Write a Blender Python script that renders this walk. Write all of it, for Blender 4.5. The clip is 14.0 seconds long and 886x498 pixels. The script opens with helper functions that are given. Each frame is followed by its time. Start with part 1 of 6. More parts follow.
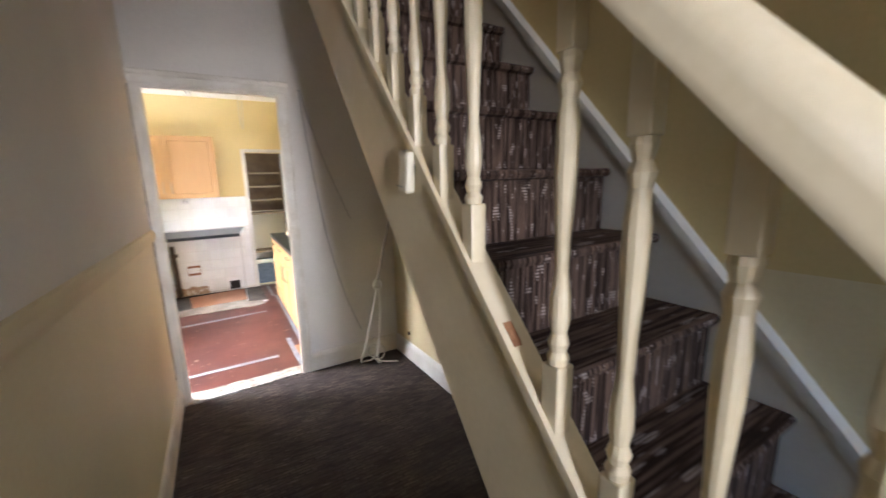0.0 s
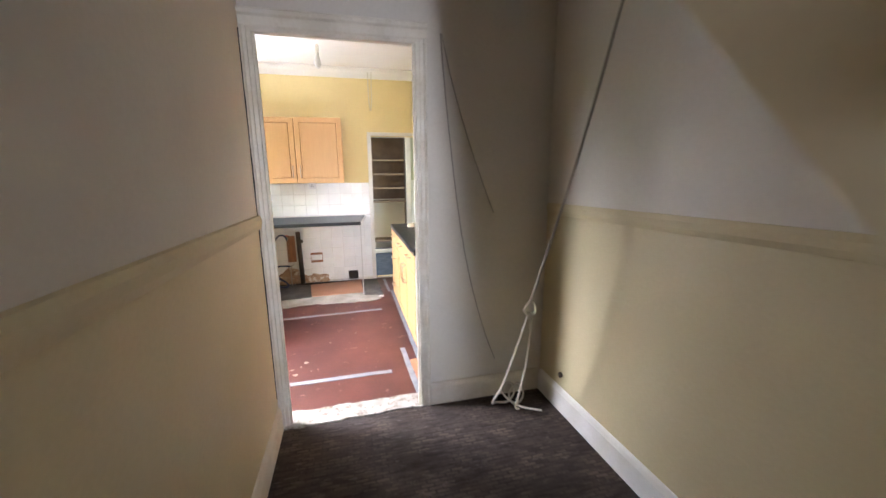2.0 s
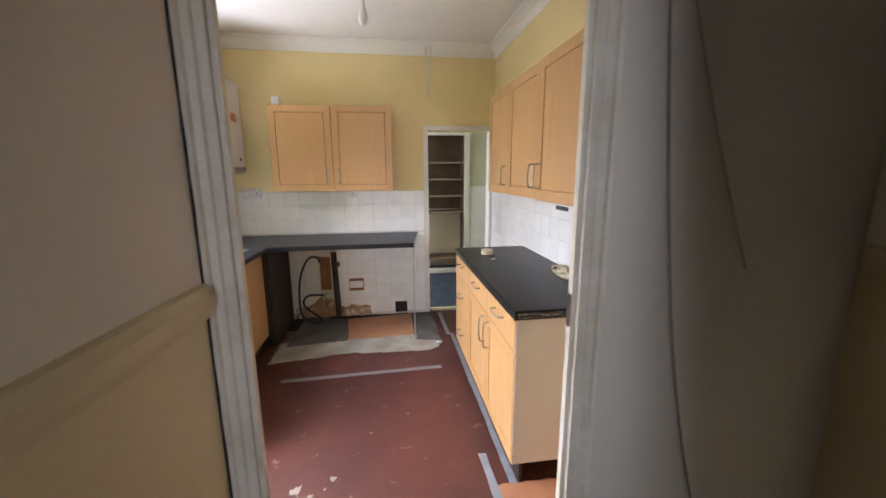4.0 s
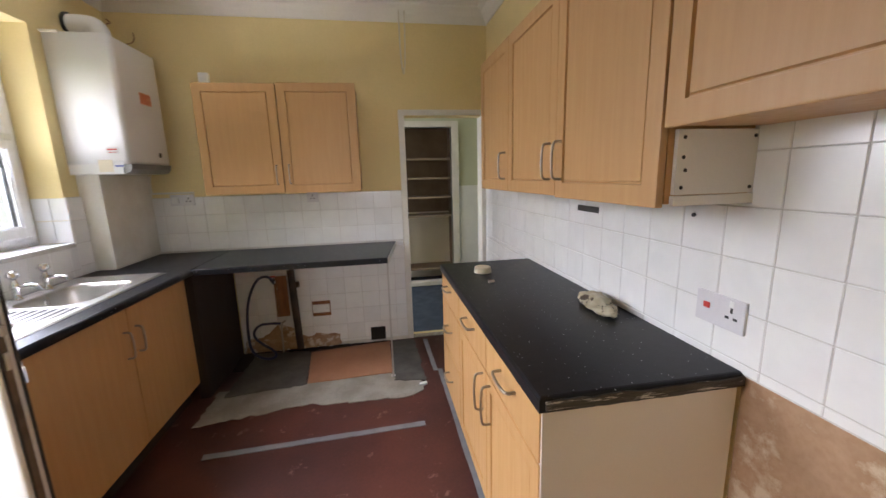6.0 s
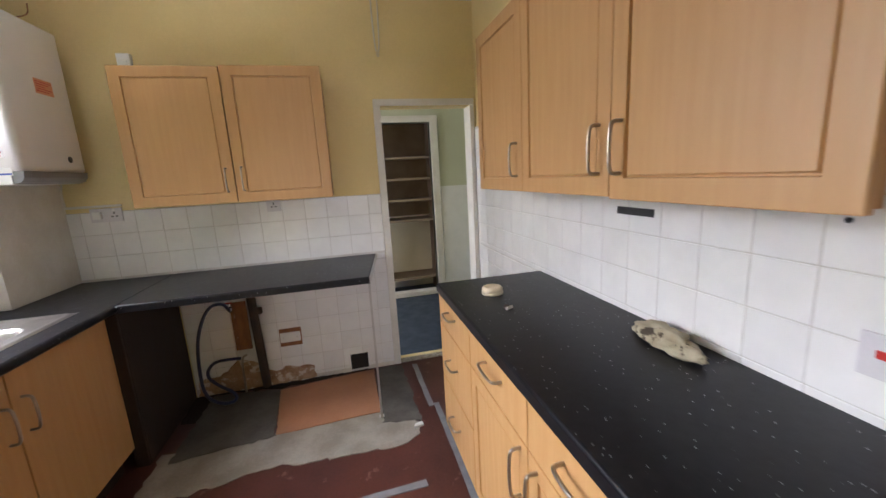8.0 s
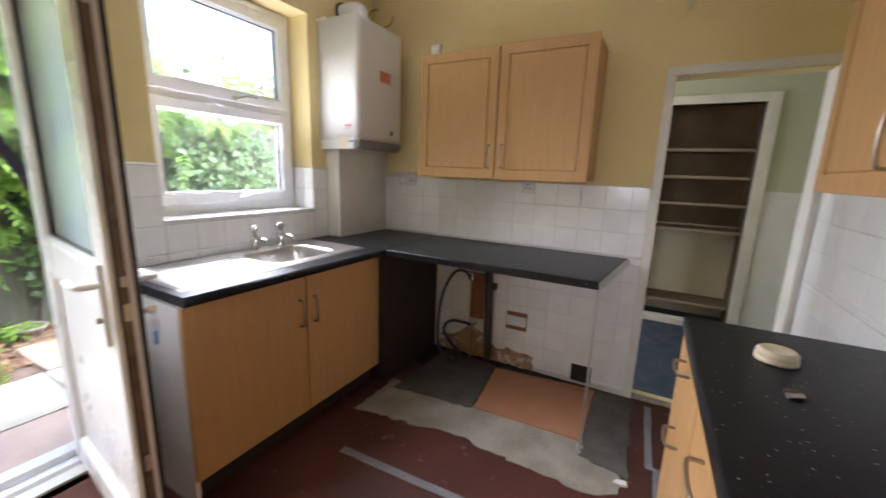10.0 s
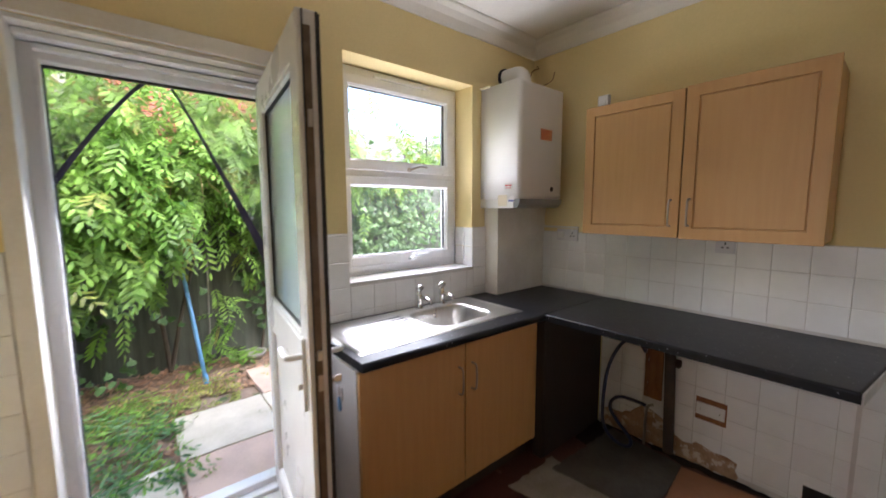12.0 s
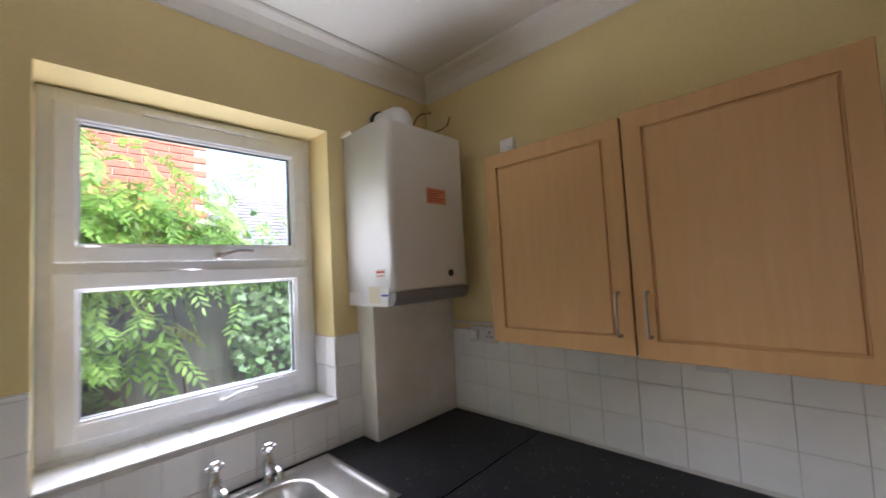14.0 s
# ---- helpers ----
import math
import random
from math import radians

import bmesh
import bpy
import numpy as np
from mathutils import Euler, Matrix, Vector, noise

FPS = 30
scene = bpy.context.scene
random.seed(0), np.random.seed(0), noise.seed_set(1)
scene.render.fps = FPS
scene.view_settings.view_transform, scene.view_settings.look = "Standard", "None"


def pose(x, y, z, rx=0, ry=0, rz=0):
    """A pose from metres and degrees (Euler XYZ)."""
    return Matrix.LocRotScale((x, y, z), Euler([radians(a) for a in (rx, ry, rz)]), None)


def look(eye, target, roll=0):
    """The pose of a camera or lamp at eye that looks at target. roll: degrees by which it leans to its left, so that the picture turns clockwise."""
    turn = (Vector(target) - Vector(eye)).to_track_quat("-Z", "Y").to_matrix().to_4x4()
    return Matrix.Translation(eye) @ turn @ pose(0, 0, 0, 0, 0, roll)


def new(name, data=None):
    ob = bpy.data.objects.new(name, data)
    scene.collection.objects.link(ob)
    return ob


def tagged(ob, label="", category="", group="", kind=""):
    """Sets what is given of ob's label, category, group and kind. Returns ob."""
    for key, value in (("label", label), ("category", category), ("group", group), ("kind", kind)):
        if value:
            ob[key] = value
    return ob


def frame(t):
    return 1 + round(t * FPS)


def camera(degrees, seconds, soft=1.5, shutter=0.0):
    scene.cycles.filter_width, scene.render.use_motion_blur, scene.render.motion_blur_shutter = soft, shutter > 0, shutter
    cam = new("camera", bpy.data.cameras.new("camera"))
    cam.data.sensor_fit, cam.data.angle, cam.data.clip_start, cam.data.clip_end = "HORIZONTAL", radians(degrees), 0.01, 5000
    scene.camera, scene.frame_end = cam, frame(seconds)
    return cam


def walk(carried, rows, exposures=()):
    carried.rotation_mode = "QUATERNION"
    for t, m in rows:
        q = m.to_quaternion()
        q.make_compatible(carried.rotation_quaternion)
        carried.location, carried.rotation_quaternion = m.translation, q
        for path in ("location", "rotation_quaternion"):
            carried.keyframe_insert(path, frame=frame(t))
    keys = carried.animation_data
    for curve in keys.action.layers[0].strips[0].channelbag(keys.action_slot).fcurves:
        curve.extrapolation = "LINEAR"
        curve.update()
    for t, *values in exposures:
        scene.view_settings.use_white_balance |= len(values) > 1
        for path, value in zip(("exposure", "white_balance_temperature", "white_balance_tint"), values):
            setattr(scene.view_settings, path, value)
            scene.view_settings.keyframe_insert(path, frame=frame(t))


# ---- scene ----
cam = camera(98.7, 14.0, shutter=0.5)
PATH = [
    (0, (0.454, 1.98, 1.555), (1.457, 3.665, 1.162), -1.1),
    (0.5, (0.485, 2.061, 1.535), (1.199, 3.891, 1.161), -1.0),
    (1, (0.507, 2.283, 1.49), (1.086, 4.158, 1.106), -0.6),
    (1.5, (0.521, 2.506, 1.456), (1.041, 4.396, 1.058), -0.4),
    (2, (0.525, 2.813, 1.47), (1.008, 4.708, 1.054), -0.3),
    (2.5, (0.495, 3.157, 1.473), (0.89, 5.074, 1.06), -0.4),
    (3, (0.46, 3.475, 1.489), (0.802, 5.403, 1.083), -0.3),
    (5.3, (0.557, 4.567, 1.409), (0.804, 6.516, 1.034), -0.6),
    (5.5, (0.585, 4.628, 1.409), (0.838, 6.575, 1.031), -0.8),
    (6, (0.642, 4.739, 1.398), (0.963, 6.676, 1.02), -1.6),
    (6.5, (0.634, 4.813, 1.403), (1.096, 6.721, 1.022), -2.8),
    (7, (0.577, 4.862, 1.411), (1.08, 6.76, 1.029), -3.0),
    (7.2, (0.565, 4.905, 1.415), (1.07, 6.802, 1.028), -3.2),
    (9.3, (0.798, 5.523, 1.349), (0.596, 7.481, 0.998), -1.1),
    (9.5, (0.825, 5.505, 1.346), (0.366, 7.417, 0.983), 0.2),
    (10, (0.834, 5.442, 1.335), (-0.089, 7.172, 0.94), 2.0),
    (10.5, (0.832, 5.395, 1.362), (-0.355, 6.951, 0.952), 1.5),
    (11, (0.804, 5.376, 1.384), (-0.59, 6.758, 1.004), 1.0),
    (11.5, (0.78, 5.387, 1.435), (-0.74, 6.647, 1.116), 0.8),
    (12, (0.716, 5.48, 1.466), (-0.814, 6.75, 1.25), -0.2),
    (12.5, (0.601, 5.705, 1.521), (-0.879, 7.046, 1.417), -1.5),
    (13, (0.487, 5.894, 1.558), (-0.942, 7.293, 1.549), -2.8),
    (13.5, (0.376, 6.12, 1.589), (-1.027, 7.543, 1.644), -3.2),
    (14, (0.387, 6.392, 1.599), (-0.992, 7.837, 1.709), -3.1),
]
EXPOSURE = [(t, e, k, 17) for t, e, k in ((0, 4.95, 5550), (1.5, 4.9, 5450), (3, 4.4, 5400), (5.5, 3.25, 5650), (7, 3.35, 5650), (9.5, 3.4, 5550), (11, 2.85, 5750), (13, 2.85, 5550), (14, 2.65, 5450))]
walk(cam, [(t, look(eye, target, roll)) for t, eye, target, roll in PATH], EXPOSURE)

# ---- daylight ----
SUN_EL, SUN_AZ = 50.0, 70.0
world = bpy.data.worlds.new("sky")
scene.world = world
world.use_nodes = True
wn = world.node_tree.nodes
sky = wn.new("ShaderNodeTexSky")
sky.sky_type = "NISHITA"
sky.sun_disc = False
sky.sun_elevation, sky.sun_rotation = radians(SUN_EL), radians(SUN_AZ)
sky.air_density, sky.dust_density, sky.ozone_density = 1.0, 4.0, 0.6
wn["Background"].inputs["Strength"].default_value = 0.15
world.node_tree.links.new(sky.outputs["Color"], wn["Background"].inputs["Color"])

sun_data = bpy.data.lights.new("sun", "SUN")
sun_data.energy, sun_data.angle, sun_data.color = 1.4, radians(80), (1.0, 0.96, 0.9)
sun = new("sun", sun_data)
sun.matrix_world = look((0, 0, 0), (-math.sin(radians(SUN_AZ)) * math.cos(radians(SUN_EL)), -math.cos(radians(SUN_AZ)) * math.cos(radians(SUN_EL)), -math.sin(radians(SUN_EL))))


def opening_light(name, at, target, wide, high, watts, spread=180):
    """An area lamp that stands in for daylight at an opening."""
    d = bpy.data.lights.new(name, "AREA")
    d.shape, d.size, d.size_y, d.energy, d.spread, d.color = "RECTANGLE", wide, high, watts, radians(spread), (1.0, 0.95, 0.90)
    new(name, d).matrix_world = look(at, target)


opening_light("sky_at_garden_door", (-1.20, 5.50, 1.45), (0.0, 5.20, 0.10), 0.45, 1.10, 2.5, 100)
opening_light("sky_at_window", (-1.25, 6.815, 1.68), (0.55, 6.35, 0.15), 0.72, 1.00, 2.7, 107)
opening_light("paving_glow_at_window", (-1.25, 6.815, 1.40), (-0.55, 6.75, 2.75), 0.72, 0.40, 1.1, 110)
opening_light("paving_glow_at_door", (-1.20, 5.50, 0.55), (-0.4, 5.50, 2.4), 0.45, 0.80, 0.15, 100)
# added lamp at an unseen front opening, narrowed to brighten the end wall
opening_light("added_front_light", (0.40, -1.05, 1.60), (0.72, 4.82, 1.30), 0.45, 1.1, 0.21, 32)
opening_light("sky_at_landing_window", (1.42, 0.70, 4.40), (1.10, 3.40, 1.10), 0.45, 0.9, 0.50)
opening_light("sky_at_lobby_window", (-1.15, 8.8, 1.5), (1.0, 8.8, 1.3), 0.85, 1.15, 3.4)


# ---- materials ----
def surface(name, c1, c2=None, scale=3.0, rough=0.6, bump=0.1, metal=0.0, fine=180.0, stretch=(1, 1, 1), spec=0.5, c3=None, spots=0.0, spot_scale=6.0, vary=0.0, depth=0.002):
    """Two tones by broad noise, fine grain, an optional third tone in spots, relief and gloss that vary."""
    m = bpy.data.materials.new(name)
    m.use_nodes = True
    n, l = m.node_tree.nodes, m.node_tree.links
    b = n["Principled BSDF"]
    g = n.new("ShaderNodeNewGeometry")
    mp = n.new("ShaderNodeVectorMath")
    mp.operation = "MULTIPLY"
    mp.inputs[1].default_value = stretch
    l.new(g.outputs["Position"], mp.inputs[0])
    broad = n.new("ShaderNodeTexNoise")
    broad.inputs["Scale"].default_value, broad.inputs["Detail"].default_value = scale, 5
    grain = n.new("ShaderNodeTexNoise")
    grain.inputs["Scale"].default_value, grain.inputs["Detail"].default_value = fine, 3
    for t in (broad, grain):
        l.new(mp.outputs[0], t.inputs["Vector"])
    c2 = c2 or tuple(0.86 * c for c in c1)
    ramp = n.new("ShaderNodeValToRGB")
    ramp.color_ramp.elements[0].position, ramp.color_ramp.elements[1].position = 0.35, 0.65
    ramp.color_ramp.elements[0].color, ramp.color_ramp.elements[1].color = (*c1, 1), (*c2, 1)
    add = n.new("ShaderNodeMath")
    add.operation = "MULTIPLY_ADD"
    add.inputs[1].default_value, add.inputs[2].default_value = 0.35, -0.17
    l.new(grain.outputs["Fac"], add.inputs[0])
    tot = n.new("ShaderNodeMath")
    l.new(add.outputs[0], tot.inputs[0])
    l.new(broad.outputs["Fac"], tot.inputs[1])
    l.new(tot.outputs[0], ramp.inputs["Fac"])
    colour = ramp.outputs["Color"]
    if c3:
        sp = n.new("ShaderNodeTexNoise")
        sp.inputs["Scale"].default_value, sp.inputs["Detail"].default_value, sp.inputs["Roughness"].default_value = spot_scale, 8, 0.65
        l.new(mp.outputs[0], sp.inputs["Vector"])
        sr = n.new("ShaderNodeValToRGB")
        sr.color_ramp.elements[0].position, sr.color_ramp.elements[1].position = 1 - spots - 0.03, 1 - spots + 0.03
        l.new(sp.outputs["Fac"], sr.inputs["Fac"])
        mx = n.new("ShaderNodeMix")
        mx.data_type = "RGBA"
        l.new(sr.outputs["Color"], mx.inputs["Factor"])
        l.new(colour, mx.inputs["A"])
        mx.inputs["B"].default_value = (*c3, 1)
        colour = mx.outputs["Result"]
    if vary:
        oi = n.new("ShaderNodeObjectInfo")
        mr = n.new("ShaderNodeMapRange")
        mr.inputs["To Min"].default_value, mr.inputs["To Max"].default_value = 1 - vary, 1 + vary
        l.new(oi.outputs["Random"], mr.inputs["Value"])
        hs = n.new("ShaderNodeHueSaturation")
        l.new(mr.outputs[0], hs.inputs["Value"])
        l.new(colour, hs.inputs["Color"])
        colour = hs.outputs["Color"]
    l.new(colour, b.inputs["Base Color"])
    rr = n.new("ShaderNodeMapRange")
    rr.inputs["To Min"].default_value, rr.inputs["To Max"].default_value = max(0.02, rough * 0.8), min(1, rough * 1.2)
    l.new(broad.outputs["Fac"], rr.inputs["Value"])
    l.new(rr.outputs[0], b.inputs["Roughness"])
    b.inputs["Metallic"].default_value = metal
    b.inputs["Specular IOR Level"].default_value = spec
    if bump:
        bp = n.new("ShaderNodeBump")
        bp.inputs["Strength"].default_value, bp.inputs["Distance"].default_value = bump, depth
        l.new(tot.outputs[0], bp.inputs["Height"])
        l.new(bp.outputs[0], b.inputs["Normal"])
    return m


def striped_carpet(name, stripe, dash):
    """Ribbed carpet: ribs run up the flight, with light broken stitches between them."""
    m = bpy.data.materials.new(name)
    m.use_nodes = True
    n, l = m.node_tree.nodes, m.node_tree.links
    b = n["Principled BSDF"]
    g = n.new("ShaderNodeNewGeometry")
    s = n.new("ShaderNodeSeparateXYZ")
    l.new(g.outputs["Position"], s.inputs[0])
    run = n.new("ShaderNodeMath")
    l.new(s.outputs["Y"], run.inputs[0])
    l.new(s.outputs["Z"], run.inputs[1])

    def coords(ax, ar):
        c = n.new("ShaderNodeCombineXYZ")
        for src, k, slot in ((s.outputs["X"], ax, "X"), (run.outputs[0], ar, "Y")):
            q = n.new("ShaderNodeMath")
            q.operation = "MULTIPLY"
            q.inputs[1].default_value = k
            l.new(src, q.inputs[0])
            l.new(q.outputs[0], c.inputs[slot])
        return c.outputs[0]

    def tex(vec, detail=2):
        t = n.new("ShaderNodeTexNoise")
        t.inputs["Scale"].default_value, t.inputs["Detail"].default_value = 1.0, detail
        l.new(vec, t.inputs["Vector"])
        return t.outputs["Fac"]

    flat = n.new("ShaderNodeSeparateXYZ")
    l.new(g.outputs["Normal"], flat.inputs[0])
    top = n.new("ShaderNodeMath")
    top.operation = "GREATER_THAN"
    top.inputs[1].default_value = 0.7
    l.new(flat.outputs["Z"], top.inputs[0])

    def either(a, b):
        q = n.new("ShaderNodeMix")
        l.new(top.outputs[0], q.inputs["Factor"])
        l.new(a, q.inputs["A"])
        l.new(b, q.inputs["B"])
        return q.outputs["Result"]
    rib, blot, stitch = either(tex(coords(85, 3)), tex(coords(3, 95))), tex(coords(14, 9), 4), either(tex(coords(55, 16), 1), tex(coords(7, 30), 1))
    beat = n.new("ShaderNodeTexWave")
    beat.bands_direction = "Y"
    beat.inputs["Scale"].default_value = 1.0
    l.new(coords(6, 36), beat.inputs["Vector"])
    r1 = n.new("ShaderNodeValToRGB")
    e = r1.color_ramp.elements
    e[0].position, e[1].position = 0.42, 0.58
    e[0].color, e[1].color = (*stripe[0], 1), (*stripe[1], 1)
    l.new(rib, r1.inputs["Fac"])
    hs = n.new("ShaderNodeHueSaturation")
    mr = n.new("ShaderNodeMapRange")
    mr.inputs["To Min"].default_value, mr.inputs["To Max"].default_value = 0.55, 1.5
    l.new(blot, mr.inputs["Value"])
    l.new(mr.outputs[0], hs.inputs["Value"])
    l.new(r1.outputs["Color"], hs.inputs["Color"])
    cut = n.new("ShaderNodeMapRange")
    cut.inputs["From Min"].default_value, cut.inputs["From Max"].default_value = 0.60, 0.66
    l.new(stitch, cut.inputs["Value"])
    mul = n.new("ShaderNodeMath")
    mul.operation = "MULTIPLY"
    l.new(cut.outputs[0], mul.inputs[0])
    l.new(beat.outputs["Fac"], mul.inputs[1])
    mx = n.new("ShaderNodeMix")
    mx.data_type = "RGBA"
    l.new(mul.outputs[0], mx.inputs["Factor"])
    l.new(hs.outputs["Color"], mx.inputs["A"])
    mx.inputs["B"].default_value = (*dash, 1)
    l.new(mx.outputs["Result"], b.inputs["Base Color"])
    b.inputs["Roughness"].default_value, b.inputs["Specular IOR Level"].default_value = 0.95, 0.2
    bp = n.new("ShaderNodeBump")
    bp.inputs["Strength"].default_value, bp.inputs["Distance"].default_value = 0.7, 0.004
    l.new(rib, bp.inputs["Height"])
    l.new(bp.outputs[0], b.inputs["Normal"])
    return m


def woven(m):
    """Adds rows of pale stitches to a carpet."""
    n, l = m.node_tree.nodes, m.node_tree.links
    b = n["Principled BSDF"]
    g = n.new("ShaderNodeNewGeometry")
    bk = n.new("ShaderNodeTexBrick")
    bk.inputs["Scale"].default_value = 1.0
    bk.inputs["Brick Width"].default_value, bk.inputs["Row Height"].default_value = 0.062, 0.021
    bk.inputs["Mortar Size"].default_value, bk.inputs["Mortar Smooth"].default_value = 0.005, 0.6
    bk.inputs["Color1"].default_value, bk.inputs["Color2"].default_value, bk.inputs["Mortar"].default_value = (0.15, 0.15, 0.15, 1), (1, 1, 1, 1), (0, 0, 0, 1)
    l.new(g.outputs["Position"], bk.inputs["Vector"])
    t = n.new("ShaderNodeTexNoise")
    t.inputs["Scale"].default_value, t.inputs["Detail"].default_value = 7.0, 4
    l.new(g.outputs["Position"], t.inputs["Vector"])
    mr = n.new("ShaderNodeMapRange")
    mr.inputs["From Min"].default_value, mr.inputs["From Max"].default_value, mr.inputs["To Max"].default_value = 0.35, 0.7, 0.75
    l.new(t.outputs["Fac"], mr.inputs["Value"])
    mul = n.new("ShaderNodeMath")
    mul.operation = "MULTIPLY"
    l.new(bk.outputs["Color"], mul.inputs[0])
    l.new(mr.outputs[0], mul.inputs[1])
    mx = n.new("ShaderNodeMix")
    mx.data_type = "RGBA"
    l.new(mul.outputs[0], mx.inputs["Factor"])
    l.new(b.inputs["Base Color"].links[0].from_socket, mx.inputs["A"])
    mx.inputs["B"].default_value = (0.15, 0.115, 0.09, 1)
    l.new(mx.outputs["Result"], b.inputs["Base Color"])
    return m


def glass_material(name, rough=0.0, tint=(1, 1, 1), haze=0.005):
    """Window glass with a faint white veil for glare, or rough obscure glass."""
    m = bpy.data.materials.new(name)
    m.use_nodes = True
    n, l = m.node_tree.nodes, m.node_tree.links
    n.remove(n["Principled BSDF"])
    out = n["Material Output"]
    gl = n.new("ShaderNodeBsdfGlossy")
    gl.inputs["Roughness"].default_value = 0.02
    if rough:
        tr = n.new("ShaderNodeBsdfRefraction")
        tr.inputs["Roughness"].default_value, tr.inputs["IOR"].default_value = rough, 1.02
    else:
        tr = n.new("ShaderNodeBsdfTransparent")
    tr.inputs["Color"].default_value = (*tint, 1)
    if rough:
        body = n.new("ShaderNodeBsdfTranslucent")
        body.inputs["Color"].default_value = (*tint, 1)
        half = n.new("ShaderNodeMixShader")
        half.inputs["Fac"].default_value = 0.4
        l.new(tr.outputs[0], half.inputs[1])
        l.new(body.outputs[0], half.inputs[2])
        tr = half
    else:
        # washed-out glare on the panes, mixed in as a little white translucence
        glare_veil = n.new("ShaderNodeBsdfTranslucent")
        glare_veil.inputs["Color"].default_value = (0.9, 0.92, 0.9, 1)
        thin = n.new("ShaderNodeMixShader")
        thin.inputs["Fac"].default_value = haze
        l.new(tr.outputs[0], thin.inputs[1])
        l.new(glare_veil.outputs[0], thin.inputs[2])
        tr = thin
    mx = n.new("ShaderNodeMixShader")
    fr = n.new("ShaderNodeLayerWeight")
    fr.inputs["Blend"].default_value = 0.5
    pw = n.new("ShaderNodeMath")
    pw.operation = "POWER"
    pw.inputs[1].default_value = 4.0
    ga = n.new("ShaderNodeMath")
    ga.operation = "MULTIPLY_ADD"
    ga.inputs[1].default_value, ga.inputs[2].default_value = 0.6, 0.035
    l.new(fr.outputs["Facing"], pw.inputs[0])
    l.new(pw.outputs[0], ga.inputs[0])
    l.new(ga.outputs[0], mx.inputs["Fac"])
    l.new(tr.outputs[0], mx.inputs[1])
    l.new(gl.outputs[0], mx.inputs[2])
    l.new(mx.outputs[0], out.inputs["Surface"])
    return m


def net_material(name):
    """Fine insect netting: threads with open gaps, seen as a thin veil."""
    m = bpy.data.materials.new(name)
    m.use_nodes = True
    n, l = m.node_tree.nodes, m.node_tree.links
    b = n["Principled BSDF"]
    b.inputs["Base Color"].default_value = (0.26, 0.24, 0.31, 1)
    b.inputs["Roughness"].default_value = 0.8
    tr = n.new("ShaderNodeBsdfTransparent")
    mx = n.new("ShaderNodeMixShader")
    tx = n.new("ShaderNodeTexNoise")
    tx.inputs["Scale"].default_value = 9.0
    mr = n.new("ShaderNodeMapRange")
    mr.inputs["To Min"].default_value, mr.inputs["To Max"].default_value = 0.24, 0.56
    l.new(tx.outputs["Fac"], mr.inputs["Value"])
    l.new(mr.outputs[0], mx.inputs["Fac"])
    l.new(tr.outputs[0], mx.inputs[1])
    l.new(b.outputs[0], mx.inputs[2])
    l.new(mx.outputs[0], n["Material Output"].inputs["Surface"])
    return m


def leaf_material(name, c1, c2, trans=0.35):
    m = surface(name, c1, c2, scale=2.2, rough=0.45, bump=0.0, fine=40)
    n, l = m.node_tree.nodes, m.node_tree.links
    b = n["Principled BSDF"]
    ri = n.new("ShaderNodeNewGeometry")
    mr = n.new("ShaderNodeMapRange")
    mr.inputs["To Min"].default_value, mr.inputs["To Max"].default_value = 0.55, 1.5
    l.new(ri.outputs["Random Per Island"], mr.inputs["Value"])
    hs = n.new("ShaderNodeHueSaturation")
    l.new(mr.outputs[0], hs.inputs["Value"])
    src = b.inputs["Base Color"].links[0].from_socket
    l.new(src, hs.inputs["Color"])
    l.new(hs.outputs["Color"], b.inputs["Base Color"])
    tl = n.new("ShaderNodeBsdfTranslucent")
    l.new(hs.outputs["Color"], tl.inputs["Color"])
    mx = n.new("ShaderNodeMixShader")
    mx.inputs["Fac"].default_value = trans
    l.new(b.outputs[0], mx.inputs[1])
    l.new(tl.outputs[0], mx.inputs[2])
    l.new(mx.outputs[0], n["Material Output"].inputs["Surface"])
    return m


def fleck_worktop(name):
    m = surface(name, (0.007, 0.0075, 0.009), (0.012, 0.0125, 0.015), scale=30, rough=0.33, bump=0.2, fine=300, spec=0.2)
    n, l = m.node_tree.nodes, m.node_tree.links
    b = n["Principled BSDF"]
    g = n.new("ShaderNodeNewGeometry")
    v = n.new("ShaderNodeTexVoronoi")
    v.inputs["Scale"].default_value = 70
    v.inputs["Randomness"].default_value = 1.0
    l.new(g.outputs["Position"], v.inputs["Vector"])
    mr = n.new("ShaderNodeMapRange")
    mr.inputs["From Min"].default_value, mr.inputs["From Max"].default_value = 0.17, 0.11
    l.new(v.outputs["Distance"], mr.inputs["Value"])
    pick = n.new("ShaderNodeSeparateColor")
    l.new(v.outputs["Color"], pick.inputs[0])
    gt = n.new("ShaderNodeMath")
    gt.operation = "GREATER_THAN"
    gt.inputs[1].default_value = 0.70
    l.new(pick.outputs[0], gt.inputs[0])
    mul = n.new("ShaderNodeMath")
    mul.operation = "MULTIPLY"
    l.new(gt.outputs[0], mul.inputs[0])
    l.new(mr.outputs[0], mul.inputs[1])
    mx = n.new("ShaderNodeMix")
    mx.data_type = "RGBA"
    l.new(mul.outputs[0], mx.inputs["Factor"])
    l.new(b.inputs["Base Color"].links[0].from_socket, mx.inputs["A"])
    mx.inputs["B"].default_value = (0.34, 0.35, 0.36, 1)
    l.new(mx.outputs["Result"], b.inputs["Base Color"])
    return m


